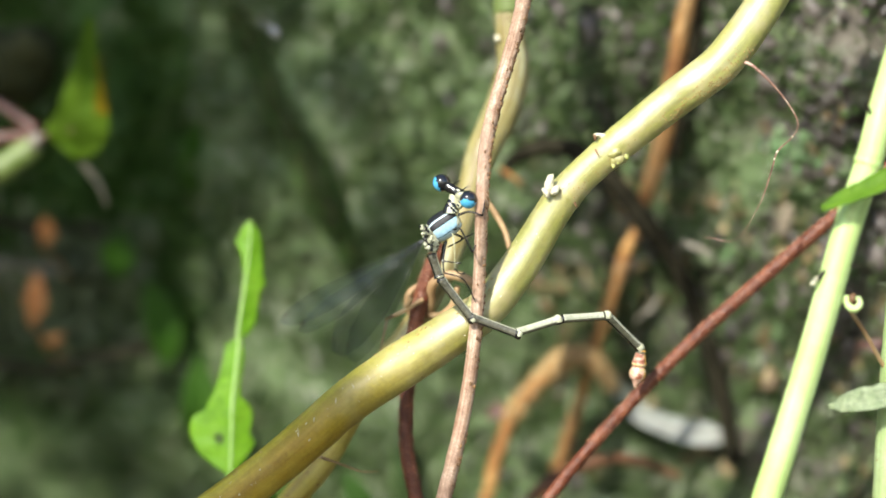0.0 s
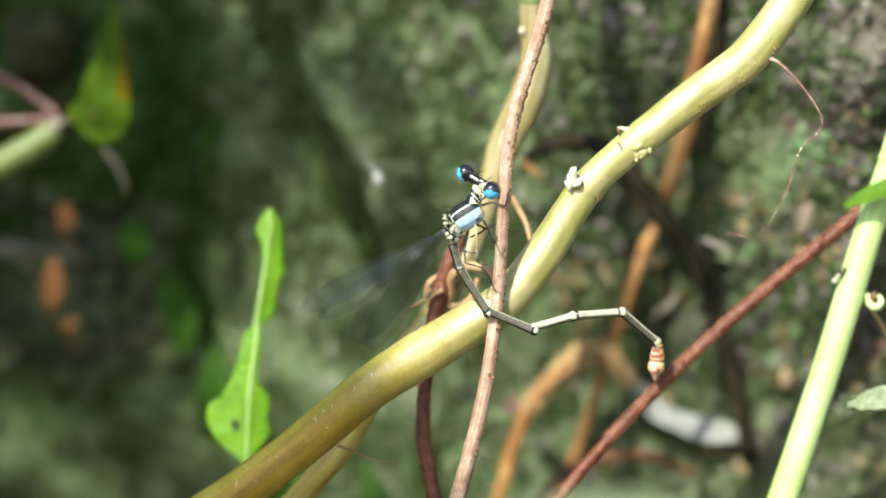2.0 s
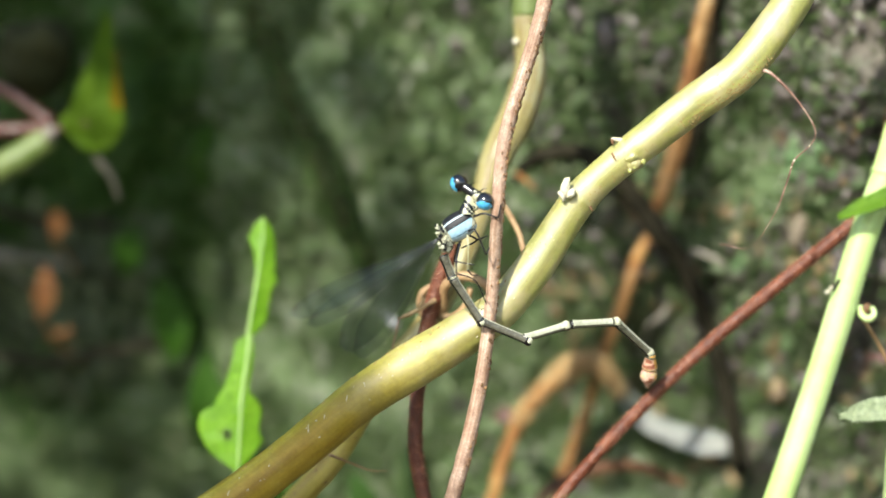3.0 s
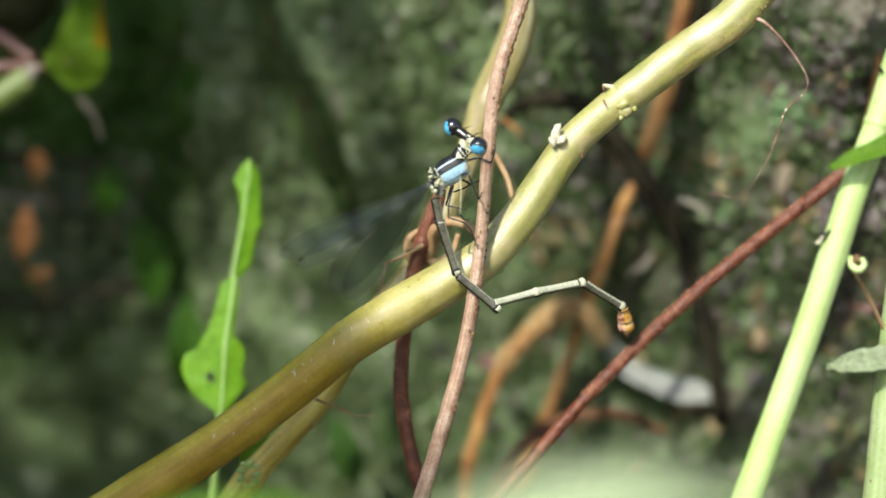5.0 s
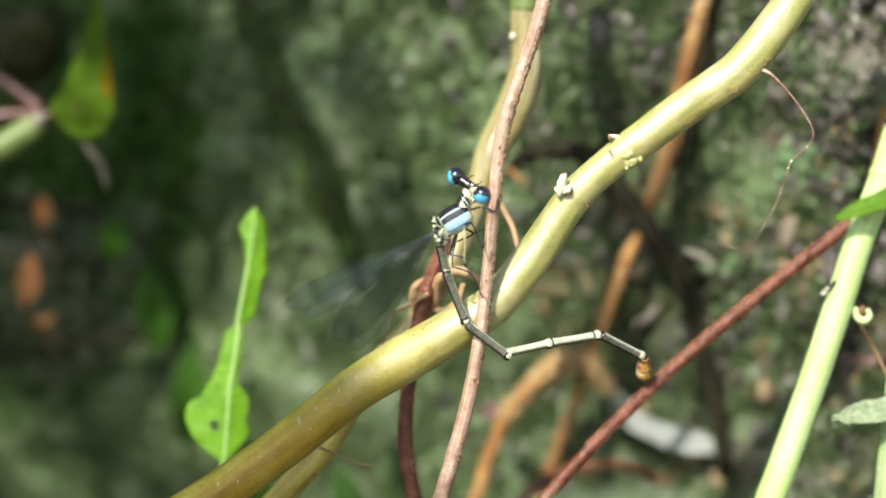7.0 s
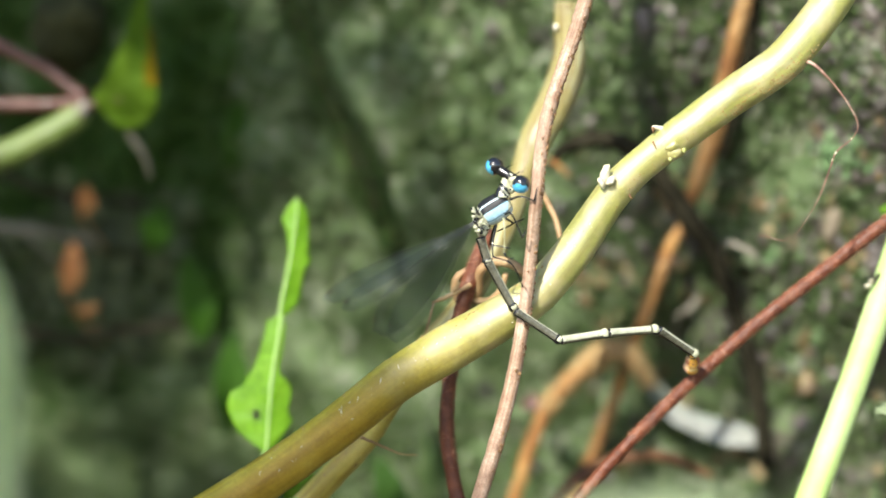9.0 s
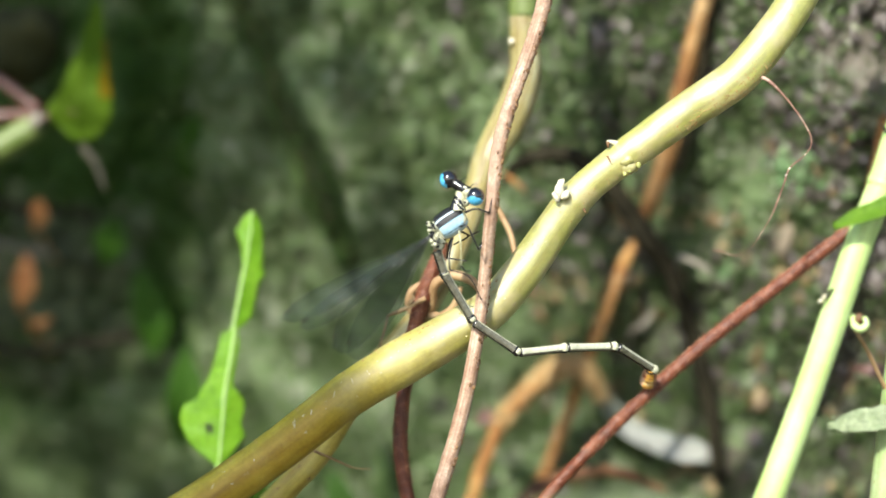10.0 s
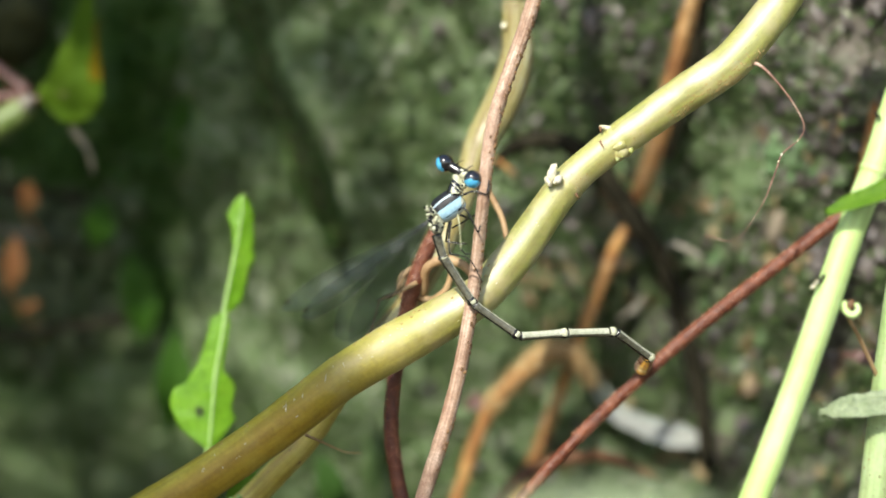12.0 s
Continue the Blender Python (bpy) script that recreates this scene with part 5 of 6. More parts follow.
def unseen_shade_shrub():
    """A leafy shrub added out of view, beside and above the eye, so that its crown shades the hollow of the bank."""
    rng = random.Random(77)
    t = thing("unseen_shade_shrub", (-330, -330, -95), "unseen leafy green shrub added overhead to shade the bank", "shrub")
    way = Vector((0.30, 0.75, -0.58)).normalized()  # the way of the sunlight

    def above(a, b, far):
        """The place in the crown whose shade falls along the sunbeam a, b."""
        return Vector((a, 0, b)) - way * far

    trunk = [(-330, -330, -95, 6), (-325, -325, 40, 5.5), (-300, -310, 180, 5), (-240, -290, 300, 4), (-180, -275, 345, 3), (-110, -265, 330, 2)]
    part("trunk", stem_mesh(trunk, sides=12, step=6, rough=0.15, seed=2), DRYDARK, t, "brown bent trunk of the added shade shrub")
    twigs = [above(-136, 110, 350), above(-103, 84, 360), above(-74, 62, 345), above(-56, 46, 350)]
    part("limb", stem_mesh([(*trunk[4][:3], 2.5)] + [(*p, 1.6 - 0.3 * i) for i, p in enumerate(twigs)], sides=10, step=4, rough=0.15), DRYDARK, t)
    # bare unseen twig, hung from the limb to shade the bank beside the root
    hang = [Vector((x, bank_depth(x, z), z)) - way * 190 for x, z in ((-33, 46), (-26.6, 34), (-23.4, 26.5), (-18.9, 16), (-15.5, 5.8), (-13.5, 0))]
    part("shade_twig", stem_mesh([(*twigs[1], 1.6), (*(hang[0].lerp(twigs[1], 0.4)), 1.9)] + [(*p, 2.3 - 0.16 * i) for i, p in enumerate(hang)], sides=10, step=4, rough=0.2), DRYDARK, t)
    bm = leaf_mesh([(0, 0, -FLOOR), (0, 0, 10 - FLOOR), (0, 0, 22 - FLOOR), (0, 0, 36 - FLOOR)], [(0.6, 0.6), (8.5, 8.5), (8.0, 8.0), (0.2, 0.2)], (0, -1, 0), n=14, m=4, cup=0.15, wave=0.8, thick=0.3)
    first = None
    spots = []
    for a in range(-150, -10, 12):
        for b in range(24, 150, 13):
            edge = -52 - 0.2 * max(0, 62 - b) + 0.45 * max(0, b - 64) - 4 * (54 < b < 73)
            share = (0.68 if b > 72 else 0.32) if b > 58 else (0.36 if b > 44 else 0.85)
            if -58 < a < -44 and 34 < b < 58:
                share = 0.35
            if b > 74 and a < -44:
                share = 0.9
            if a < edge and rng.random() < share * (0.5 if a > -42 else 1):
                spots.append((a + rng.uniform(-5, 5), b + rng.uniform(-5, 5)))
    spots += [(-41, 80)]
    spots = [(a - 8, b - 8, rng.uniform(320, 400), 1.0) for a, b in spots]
    # single leaves added to darken chosen places on the bank
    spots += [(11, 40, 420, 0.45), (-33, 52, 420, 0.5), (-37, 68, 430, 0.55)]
    # a farther, leafier unseen bough, added to cast even, soft-edged shade on the creeping stem's foot
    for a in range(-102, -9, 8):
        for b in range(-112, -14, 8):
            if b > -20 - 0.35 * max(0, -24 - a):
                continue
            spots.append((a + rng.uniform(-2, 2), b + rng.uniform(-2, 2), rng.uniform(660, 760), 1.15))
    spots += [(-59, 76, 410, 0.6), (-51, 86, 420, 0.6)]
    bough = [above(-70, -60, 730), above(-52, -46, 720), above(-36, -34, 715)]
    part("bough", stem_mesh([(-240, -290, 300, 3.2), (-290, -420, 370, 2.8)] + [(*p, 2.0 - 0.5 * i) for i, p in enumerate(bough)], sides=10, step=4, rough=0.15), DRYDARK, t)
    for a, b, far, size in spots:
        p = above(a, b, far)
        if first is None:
            first = part("leaf", bm, SHADESHRUB, t, local=True)
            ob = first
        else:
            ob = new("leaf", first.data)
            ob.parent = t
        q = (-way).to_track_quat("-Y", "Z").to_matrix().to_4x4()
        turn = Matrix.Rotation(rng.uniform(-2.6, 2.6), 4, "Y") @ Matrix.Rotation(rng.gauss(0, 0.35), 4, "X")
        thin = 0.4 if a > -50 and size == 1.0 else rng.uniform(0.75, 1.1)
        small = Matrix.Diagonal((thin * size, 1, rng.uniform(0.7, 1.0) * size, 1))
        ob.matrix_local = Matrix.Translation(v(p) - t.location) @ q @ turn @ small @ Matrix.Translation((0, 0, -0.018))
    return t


unseen_shade_shrub()


# ---------------------------------------------------------------- damselfly
ROOT = Vector((0.35, -2, 4.14))


def lens_body(rings, sides, colour, squash=1.0):
    """A body of revolution along +Z in mm: rings of (z, radius); colour(angle, share along) gives the material's number."""
    bm = bmesh.new()
    loops = []
    for z, r in rings:
        loops.append([bm.verts.new(Vector((r * math.cos(2 * math.pi * k / sides), r * squash * math.sin(2 * math.pi * k / sides), z)) * MM) for k in range(sides)])
    for i in range(len(rings) - 1):
        share = (rings[i][0] + rings[i + 1][0]) / 2 / rings[-1][0]
        for k in range(sides):
            q = (k + 1) % sides
            f = bm.faces.new((loops[i][k], loops[i][q], loops[i + 1][q], loops[i + 1][k]))
            ang = ((k + 0.5) / sides * 360 + 180) % 360 - 180
            f.material_index = colour(ang, share)
    bm.faces.new(loops[0][::-1])
    bm.faces.new(loops[-1])
    return bm


def aimed(p, q, roll=0):
    """Pose at p in mm with +Z towards q and +Y kept pointing away from the eye, then rolled; +X is the animal's back."""
    z = (Vector(q) - Vector(p)).normalized()
    y = Vector((0, 1, 0))
    y = (y - z * y.dot(z)).normalized()
    x = y.cross(z)
    return Matrix.Translation(Vector(p) * MM) @ Matrix((x, y, z)).transposed().to_4x4() @ Matrix.Rotation(radians(roll), 4, "Z")


def segment(name, root, length, r0, r1, kind):
    """An abdomen segment with its pale base ring, dark end ring and striped back."""
    rings = []
    for i in range(25):
        s = i / 24
        r = r0 + (r1 - r0) * s
        r *= 1 + 0.08 * math.exp(-((s - 0.05) / 0.05) ** 2) + 0.22 * math.exp(-((s - 0.945) / 0.05) ** 2) - 0.06 * math.sin(math.pi * s)
        rings.append((length * s, r if 0 < i < 24 else r * 0.8))

    def colour(a, s):
        a = abs(a)  # 0 on the back, 180 below
        if s < 0.04:
            return 0
        if s > 0.885:
            if kind == "front":
                return 2 if s > 0.925 and 70 < a < 140 else 0
            return 2 if a > 58 else 0
        if kind == "front":
            return 0 if a < 62 else (1 if a < 150 else 3)
        if kind == "mid":
            return 0 if a < 40 else (1 if a < 74 else 3)
        if kind == "rear":
            return 0 if a < 36 else (1 if a < 66 or s > 0.82 else 3)
        return 0 if a < 48 or s > 0.86 else (1 if a < 128 else 3)
    bm = lens_body(rings, 20, colour, 0.92)
    return part(name, bm, [BLACK, OLIVE, CREAM, SAGE], root, local=True)


def tip_segments(root):
    rings = [(0, 0.46), (0.25, 0.55), (0.6, 0.56), (0.9, 0.63), (1.3, 0.73), (1.6, 0.80), (1.85, 0.66), (2.05, 0.74), (2.6, 0.88), (3.05, 0.80), (3.35, 0.58), (3.75, 0.36), (4.15, 0.18)]
    rings = [(float(a), max(float(b) * 1.03, 0.1)) for a, b in spline(rings, 60)]

    def colour(a, s):
        """One flank is rosy cream, the rest amber; a is the way round, s the share along."""
        spot = noise.noise((math.cos(radians(a)) * 1.6, math.sin(radians(a)) * 1.6, s * 9))
        rosy = -138 < a < 12
        if s < 0.10:
            return 5 if s > 0.04 else 2
        if s < 0.20 and rosy and spot > -0.1:
            return 1
        if rosy and 0.30 < s < 0.345 and spot > -0.3 or 0.425 < s < 0.455:
            return 1
        if 0.36 < s < 0.42:
            return 3
        if rosy:
            return 1 if spot > 0.34 else (3 if spot < -0.4 else 4)
        if s > 0.80 or 100 < a < 150 or spot > 0.42:
            return 1
        return 3 if 0.49 < s < 0.55 else 2
    bm = lens_body(rings, 24, colour)
    ob = part("abdomen_tip", bm, [BLACK, TIPRED, ORANGE, PALEAMBER, ROSY, OLIVE], root, "amber and rosy cream abdomen tip ringed in brown", local=True)
    bm = bmesh.new()
    for sx in (-0.14, 0.14):
        lo = [bm.verts.new(Vector((sx + 0.1 * math.cos(a), -0.05 + 0.1 * math.sin(a), 3.9)) * MM) for a in (0, 1.57, 3.14, 4.71)]
        hi = bm.verts.new(Vector((sx * 1.3, -0.1, 4.6)) * MM)
        for k in range(4):
            bm.faces.new((lo[k], lo[(k + 1) % 4], hi))
    part("cercus", bm, TIPRED, ob, local=True)
    return ob


def eye_mesh(blue, r):
    bm = bmesh.new()
    bmesh.ops.create_uvsphere(bm, u_segments=28, v_segments=20, radius=r * MM)
    d = Vector(blue).normalized()
    for f in bm.faces:
        n = f.calc_center_median().normalized()
        f.material_index = 1 if n.dot(d) > 0.42 else 0
    return bm


def damselfly():
    root = new("damselfly")
    root.location = v(ROOT)
    tagged(root, "slender blue and black damselfly clinging to the brown vine", "damselfly")
    rel = lambda p: Vector(p) - ROOT
    # thorax: along its axis from the wing bases to the neck; +X is the back
    rear, neck = rel((-0.80, -1.5, 3.52)), rel((1.96, -1.5, 5.5))
    axis = (neck - rear)
    L = axis.length
    prof = [(0, 0.85), (0.06, 1.12), (0.16, 1.33), (0.32, 1.43), (0.5, 1.45), (0.7, 1.40), (0.86, 1.26), (0.95, 1.02), (1.0, 0.55)]
    rings = [(L * s, r) for s, r in ((lambda q: [(float(a[0]), float(a[1])) for a in q])(spline(prof, 30)))]

    def stripe(a, s):
        b = abs(a)
        if s < 0.06 or s > 0.965:
            return 2
        if b < 51 or 61 < b < 88 or 128 < b < 134:
            return 0
        if b > 160:
            return 2
        if b > 134:
            return 3
        # the flank's panel slants back below
        if b > 88 and (s > 0.97 - 0.004 * (b - 88) or s < 0.10):
            return 2
        return 3 if b < 63 else 1
    m = aimed(rear, neck)
    th = part("thorax", lens_body(rings, 90, stripe, 0.92), [SATIN, BLUE, CREAM, WHITEBLUE], root, "black thorax with pale blue stripes", local=True)
    th.matrix_local = m @ Matrix.Rotation(radians(180), 4, "Z")
    # cream hind body between the thorax and the abdomen, with black sutures
    bm = local_tube([(*rel((-0.95, -1.6, 4.3)), 0.5), (*rel((-0.95, -1.6, 3.6)), 0.75), (*rel((-0.65, -1.6, 2.9)), 0.84), (*rel((-0.55, -1.7, 2.2)), 0.66), (*rel((-0.62, -1.8, 1.6)), 0.48)], 26, 0.08, 0.10)
    for f in bm.faces:
        c = f.calc_center_median() / MM
        f.material_index = 1 if abs(noise.noise(c * 1.5 + Vector((3, 1, 7)))) < 0.07 or noise.noise(c * 1.2) > 0.36 else 0
    part("hind_body", bm, [CREAM, BLACK], root, "cream hind body with black sutures", local=True)
    # lumpy cream wing bases behind the thorax
    rng = random.Random(31)
    bm = bmesh.new()
    for k in range(36):
        c = rel((-1.35, -3.0, 4.3)).lerp(rel((-0.85, -2.9, 2.1)), k / 35) + Vector((rng.uniform(-0.45, 0.45), rng.uniform(-0.5, 0.4), rng.uniform(-0.3, 0.3)))
        b2 = bmesh.new()
        blob(b2, c, (rng.uniform(0.12, 0.25),) * 3, None, 5, 7, k, 0.3)
        bmesh.ops.translate(b2, verts=b2.verts, vec=-v((0, 0, 0)))
        me = bpy.data.meshes.new("lump")
        b2.to_mesh(me)
        b2.free()
        start = len(bm.faces)
        bm.from_mesh(me)
        bpy.data.meshes.remove(me)
        bm.faces.ensure_lookup_table()
        for f in bm.faces[start:]:
            f.material_index = 1 if k % 5 in (0, 3) else 0
    part("wing_base", bm, [CREAM, BLACK], root, "cream and black knobbly wing bases", local=True)
    # head across the body
    el, er = rel((0.19, -1.6, 8.88)), rel((3.04, -2.8, 7.18))
    mid = (el + er) / 2
    head = part("head", head_mesh(el, er, mid), [BLACK, CREAM], root, "black head with cream spots", local=True)
    head.location = mid * MM
    for name, c, blue in (("eye", el, (-0.93, 0.05, -0.38)), ("eye", er, (-0.12, -0.35, -0.93))):
        ob = part(name, eye_mesh(blue, 0.95), [EYEBLACK, EYEBLUE], head, "glossy eye, black above and sky blue below", local=True)
        ob.location = (c - mid) * MM
    bm = local_tube([(*(rel((1.25, -2, 5.7)) - mid), 0.86), (*(rel((1.25, -2, 6.15)) - mid), 0.8), (*(rel((1.35, -2, 6.6)) - mid), 0.66), (*(rel((1.5, -2, 7.05)) - mid), 0.6), (*(rel((1.63, -2, 7.6)) - mid), 0.56)], 18, 0.06)
    low, top = rel((1.22, -2, 5.75)).z - mid.z, rel((1.63, -2, 7.6)).z - mid.z
    for f in bm.faces:
        c = f.calc_center_median() / MM
        s = (c.z - low) / (top - low) + 0.5 * (c.x + 0.3)
        f.material_index = 1 if 0.16 < s < 0.34 or 0.42 < s < 0.66 or c.x < -0.72 else 0
    part("neck", bm, [CREAM, BLACK], head, "cream and black neck", local=True)
    bm = bmesh.new()
    blob(bm, rel((2.12, -2.2, 6.62)) - mid, (0.5, 0.42, 0.4), (0.3, 0, 1), 10, 14, 2, 0.15)
    blob(bm, rel((2.2, -2.5, 6.98)) - mid, (0.36, 0.3, 0.3), (1, 0, 0.4), 8, 12, 5, 0.15)
    bmesh.ops.translate(bm, verts=bm.verts, vec=-v((0, 0, 0)))
    for f in bm.faces:
        c = f.calc_center_median() / MM + mid
        f.material_index = 1 if abs(noise.noise(c * 1.3 + Vector((2, 5, 1)))) < 0.06 or c.z < rel((0, 0, 6.42)).z and noise.noise(c * 1.9) > 0.1 else 0
    part("face", bm, [CREAM, BLACK], head, "cream lower face", local=True)
    for s in (el, er):
        b = (s - mid) * 0.35 + Vector((0.25, -0.5, 0.35))
        part("antenna", local_tube([(*b, 0.06), (*(b + Vector((0.35, -0.25, 0.3))), 0.045), (*(b + Vector((0.8, -0.45, 0.45))), 0.02)], 6, 0.1), BLACK, head, local=True)
    legs(root, rel)
    wings(root, rel)
    segs = []
    for length, r0, r1, kind in ((2.71, 0.52, 0.5, "front"), (5.91, 0.5, 0.46, "front"), (5.80, 0.46, 0.46, "front"), (5.33, 0.45, 0.47, "mid"), (5.85, 0.46, 0.48, "rear"), (6.05, 0.47, 0.46, "last")):
        segs.append(segment("abdomen_segment", root, length, r0, r1, kind))
    segs.append(tip_segments(root))
    return root, segs


def local_tube(pts, sides, step, rough=0.0):
    bm = bmesh.new()
    tube(bm, pts, sides=sides, step=step, rough=rough)
    bmesh.ops.translate(bm, verts=bm.verts, vec=-v((0, 0, 0)))
    return bm


def head_mesh(el, er, mid):
    d = (er - el).normalized()
    bm = local_tube([(*(el - mid + d * 0.2), 0.5), (*((el - mid) * 0.5), 0.56), (0, 0, 0, 0.52), (*((er - mid) * 0.5), 0.58), (*(er - mid - d * 0.2), 0.5)], 20, 0.06)
    for f in bm.faces:
        c = f.calc_center_median() / MM
        low = c.dot(Vector((0.2, -0.5, -0.8)))
        spot = min((c - Vector(q)).length for q in ((-0.72, -0.55, 0.12), (-0.15, -0.62, 0.28), (0.3, -0.66, 0.12), (0.52, -0.5, -0.42)))
        f.material_index = 1 if low > 0.60 or spot < 0.17 else 0
    return bm


def legs(root, rel):
    """Six thin bristly legs, four of them holding the vine."""
    black, pale = BLACK, LEGPALE
    plans = (
        ([(1.98, -2.6, 5.52), (3.13, -3, 5.91), (4.52, -3.2, 5.56)], [(4.52, -3.2, 5.56), (4.75, -3, 7.13)], black),
        ([(1.63, -2.4, 4.01), (2.32, -3.2, 4.06), (3.6, -3, 1.68)], [(3.6, -3, 1.68), (3.89, -2.9, 2.49)], black),
        ([(1.4, -1, 3.69), (2.46, -0.6, 3.11), (0.94, 0.2, 2.18)], [(2.46, -0.6, 3.11), (3.63, -1.2, 3.68)], black),
        ([(1.5, -3.1, 3.6), (1.72, -3.4, 2.2), (1.84, -3.2, 0.0)], [(1.84, -3.2, 0.0), (2.3, -3.0, -0.5), (2.9, -2.9, -0.46)], pale),
        ([(0.82, -1, 3.1), (0.53, -0.8, 2.28), (0.29, -0.4, 0.76)], [(0.29, -0.4, 0.76), (2.46, -0.8, 0.53)], black),
        ([(0.82, -2, 2.85), (0.58, -3, 0.93), (0.7, -3.2, -0.46)], [(0.7, -3.2, -0.46), (2.72, -3.2, -1.1), (4.06, -2.8, -3.42)], black))
    rng = random.Random(6)
    for up, low, mat in plans:
        a = [tuple(rel(p)) for p in up]
        b = [tuple(rel(p)) for p in low]
        leg = part("leg", local_tube([(*p, (0.10 if mat is pale else 0.13) - 0.025 * i) for i, p in enumerate(a)], 8, 0.2), mat, root, local=True)
        part("shin", local_tube([(*p, 0.085 - 0.015 * i) for i, p in enumerate(b)], 8, 0.2), black, leg, local=True)
        pts = [(*p, 0.08) for p in b]
        bm = hairs_mesh(pts, 14, 0.4, 0.014, rng, 0.5)
        bmesh.ops.translate(bm, verts=bm.verts, vec=-v((0, 0, 0)))
        part("bristle_row", bm, BLACK, leg, local=True)


def wings(root, rel):
    """Four clear wings held together over the back, with fine veins and a dark mark near each tip."""
    base = rel((-1.57, -2.8, 2.84))
    plans = (((-17.59, 10, -6.58), 1.55, 0.0), ((-15.43, 9, -7.41), 1.6, 0.2), ((-11.9, 11, -9.5), 2.6, -0.1), ((-10.3, 12, -10.2), 2.7, 0.1))
    for n, (tip, half, tilt) in enumerate(plans):
        t = rel(tip)
        d = (t - base)
        sp = [tuple(base + d * s + Vector((0.25, -0.1, -0.25)) * math.sin(math.pi * s)) for s in (0, 0.2, 0.45, 0.7, 0.9, 1)]
        ws = [(0.15, 0.15), (half * 0.35, half * 0.35), (half * 0.8, half * 0.8), (half, half), (half * 0.75, half * 0.75), (0.1, 0.1)]
        face = (-0.45 + tilt, -0.8, 0.3 + tilt)
        bm = leaf_mesh(sp, ws, face, n=22, m=4, cup=0.04, wave=0.12, thick=0.012, seed=n)
        bmesh.ops.translate(bm, verts=bm.verts, vec=-v((0, 0, 0)))
        wing = part("wing", bm, WING, root, "clear membranous wing", local=True)
        f = Vector(face).normalized()
        side = f.cross(d).normalized()
        path, wid = spline(sp, 30), spline(ws, 30)
        bm = bmesh.new()
        for lane in (-1, -0.7, -0.35, 0.0, 0.4, 1):
            tube(bm, [(*(Vector(path[i]) + side * float(wid[i][0]) * lane), 0.015 if abs(lane) == 1 else 0.008) for i in range(0, 30, 3)], sides=4, step=0.8)
        for i in range(6, 29, 1):
            c = Vector(path[i])
            lanes = (-1, -0.7, -0.35, 0.0, 0.4, 1)
            for a, b in zip(lanes, lanes[1:]):
                sh = d.normalized() * 0.25 * math.sin(i * 7 + a * 9)
                tube(bm, [(*(c + sh + side * float(wid[i][0]) * a), 0.005), (*(c + sh + side * float(wid[i][0]) * b), 0.005)], sides=3, step=2.0)
        bmesh.ops.translate(bm, verts=bm.verts, vec=-v((0, 0, 0)))
        part("vein_net", bm, VEIN, wing, "fine dark wing veins with pale sparkle in the colour", local=True)
        bm = bmesh.new()
        c = Vector(path[26]) - side * float(wid[26][0]) * 0.75
        blob(bm, c, (0.5, 0.32, 0.05) if n < 2 else (0.3, 0.2, 0.04), d, 8, 10, n, 0.1)
        bmesh.ops.translate(bm, verts=bm.verts, vec=-v((0, 0, 0)))
        part("wing_mark", bm, WINGMARK, wing, "olive-brown mark near the wing tip", local=True)


fly, abdomen = damselfly()


def seed_fluff():
    t = thing("seed_fluff", (0, 0, 0), "tiny pale seed fluff drifting down through the air", "seed fluff")
    bm = bmesh.new()
    blob(bm, (0, 0, -FLOOR), (0.95, 0.7, 0.7), (0.6, 0, -0.8), 6, 8, 1, 0.4)
    part("seed", bm, FLUFF, t, local=True)
    rng = random.Random(2)
    bm = bmesh.new()
    for k in range(14):
        d = Vector((-0.6 + rng.gauss(0, 0.22), rng.gauss(0, 0.3), 0.8 + rng.gauss(0, 0.2))).normalized() * rng.uniform(1.4, 3.2)
        o = Vector((0, 0, -FLOOR))
        tube(bm, [(*o, 0.05), (*(o + d * 0.5 + Vector((0.1, 0, 0))), 0.04), (*(o + d), 0.015)], sides=3, step=0.8)
    part("hair_coat", bm, FLUFF, t, local=True)
    return t


fluff = seed_fluff()


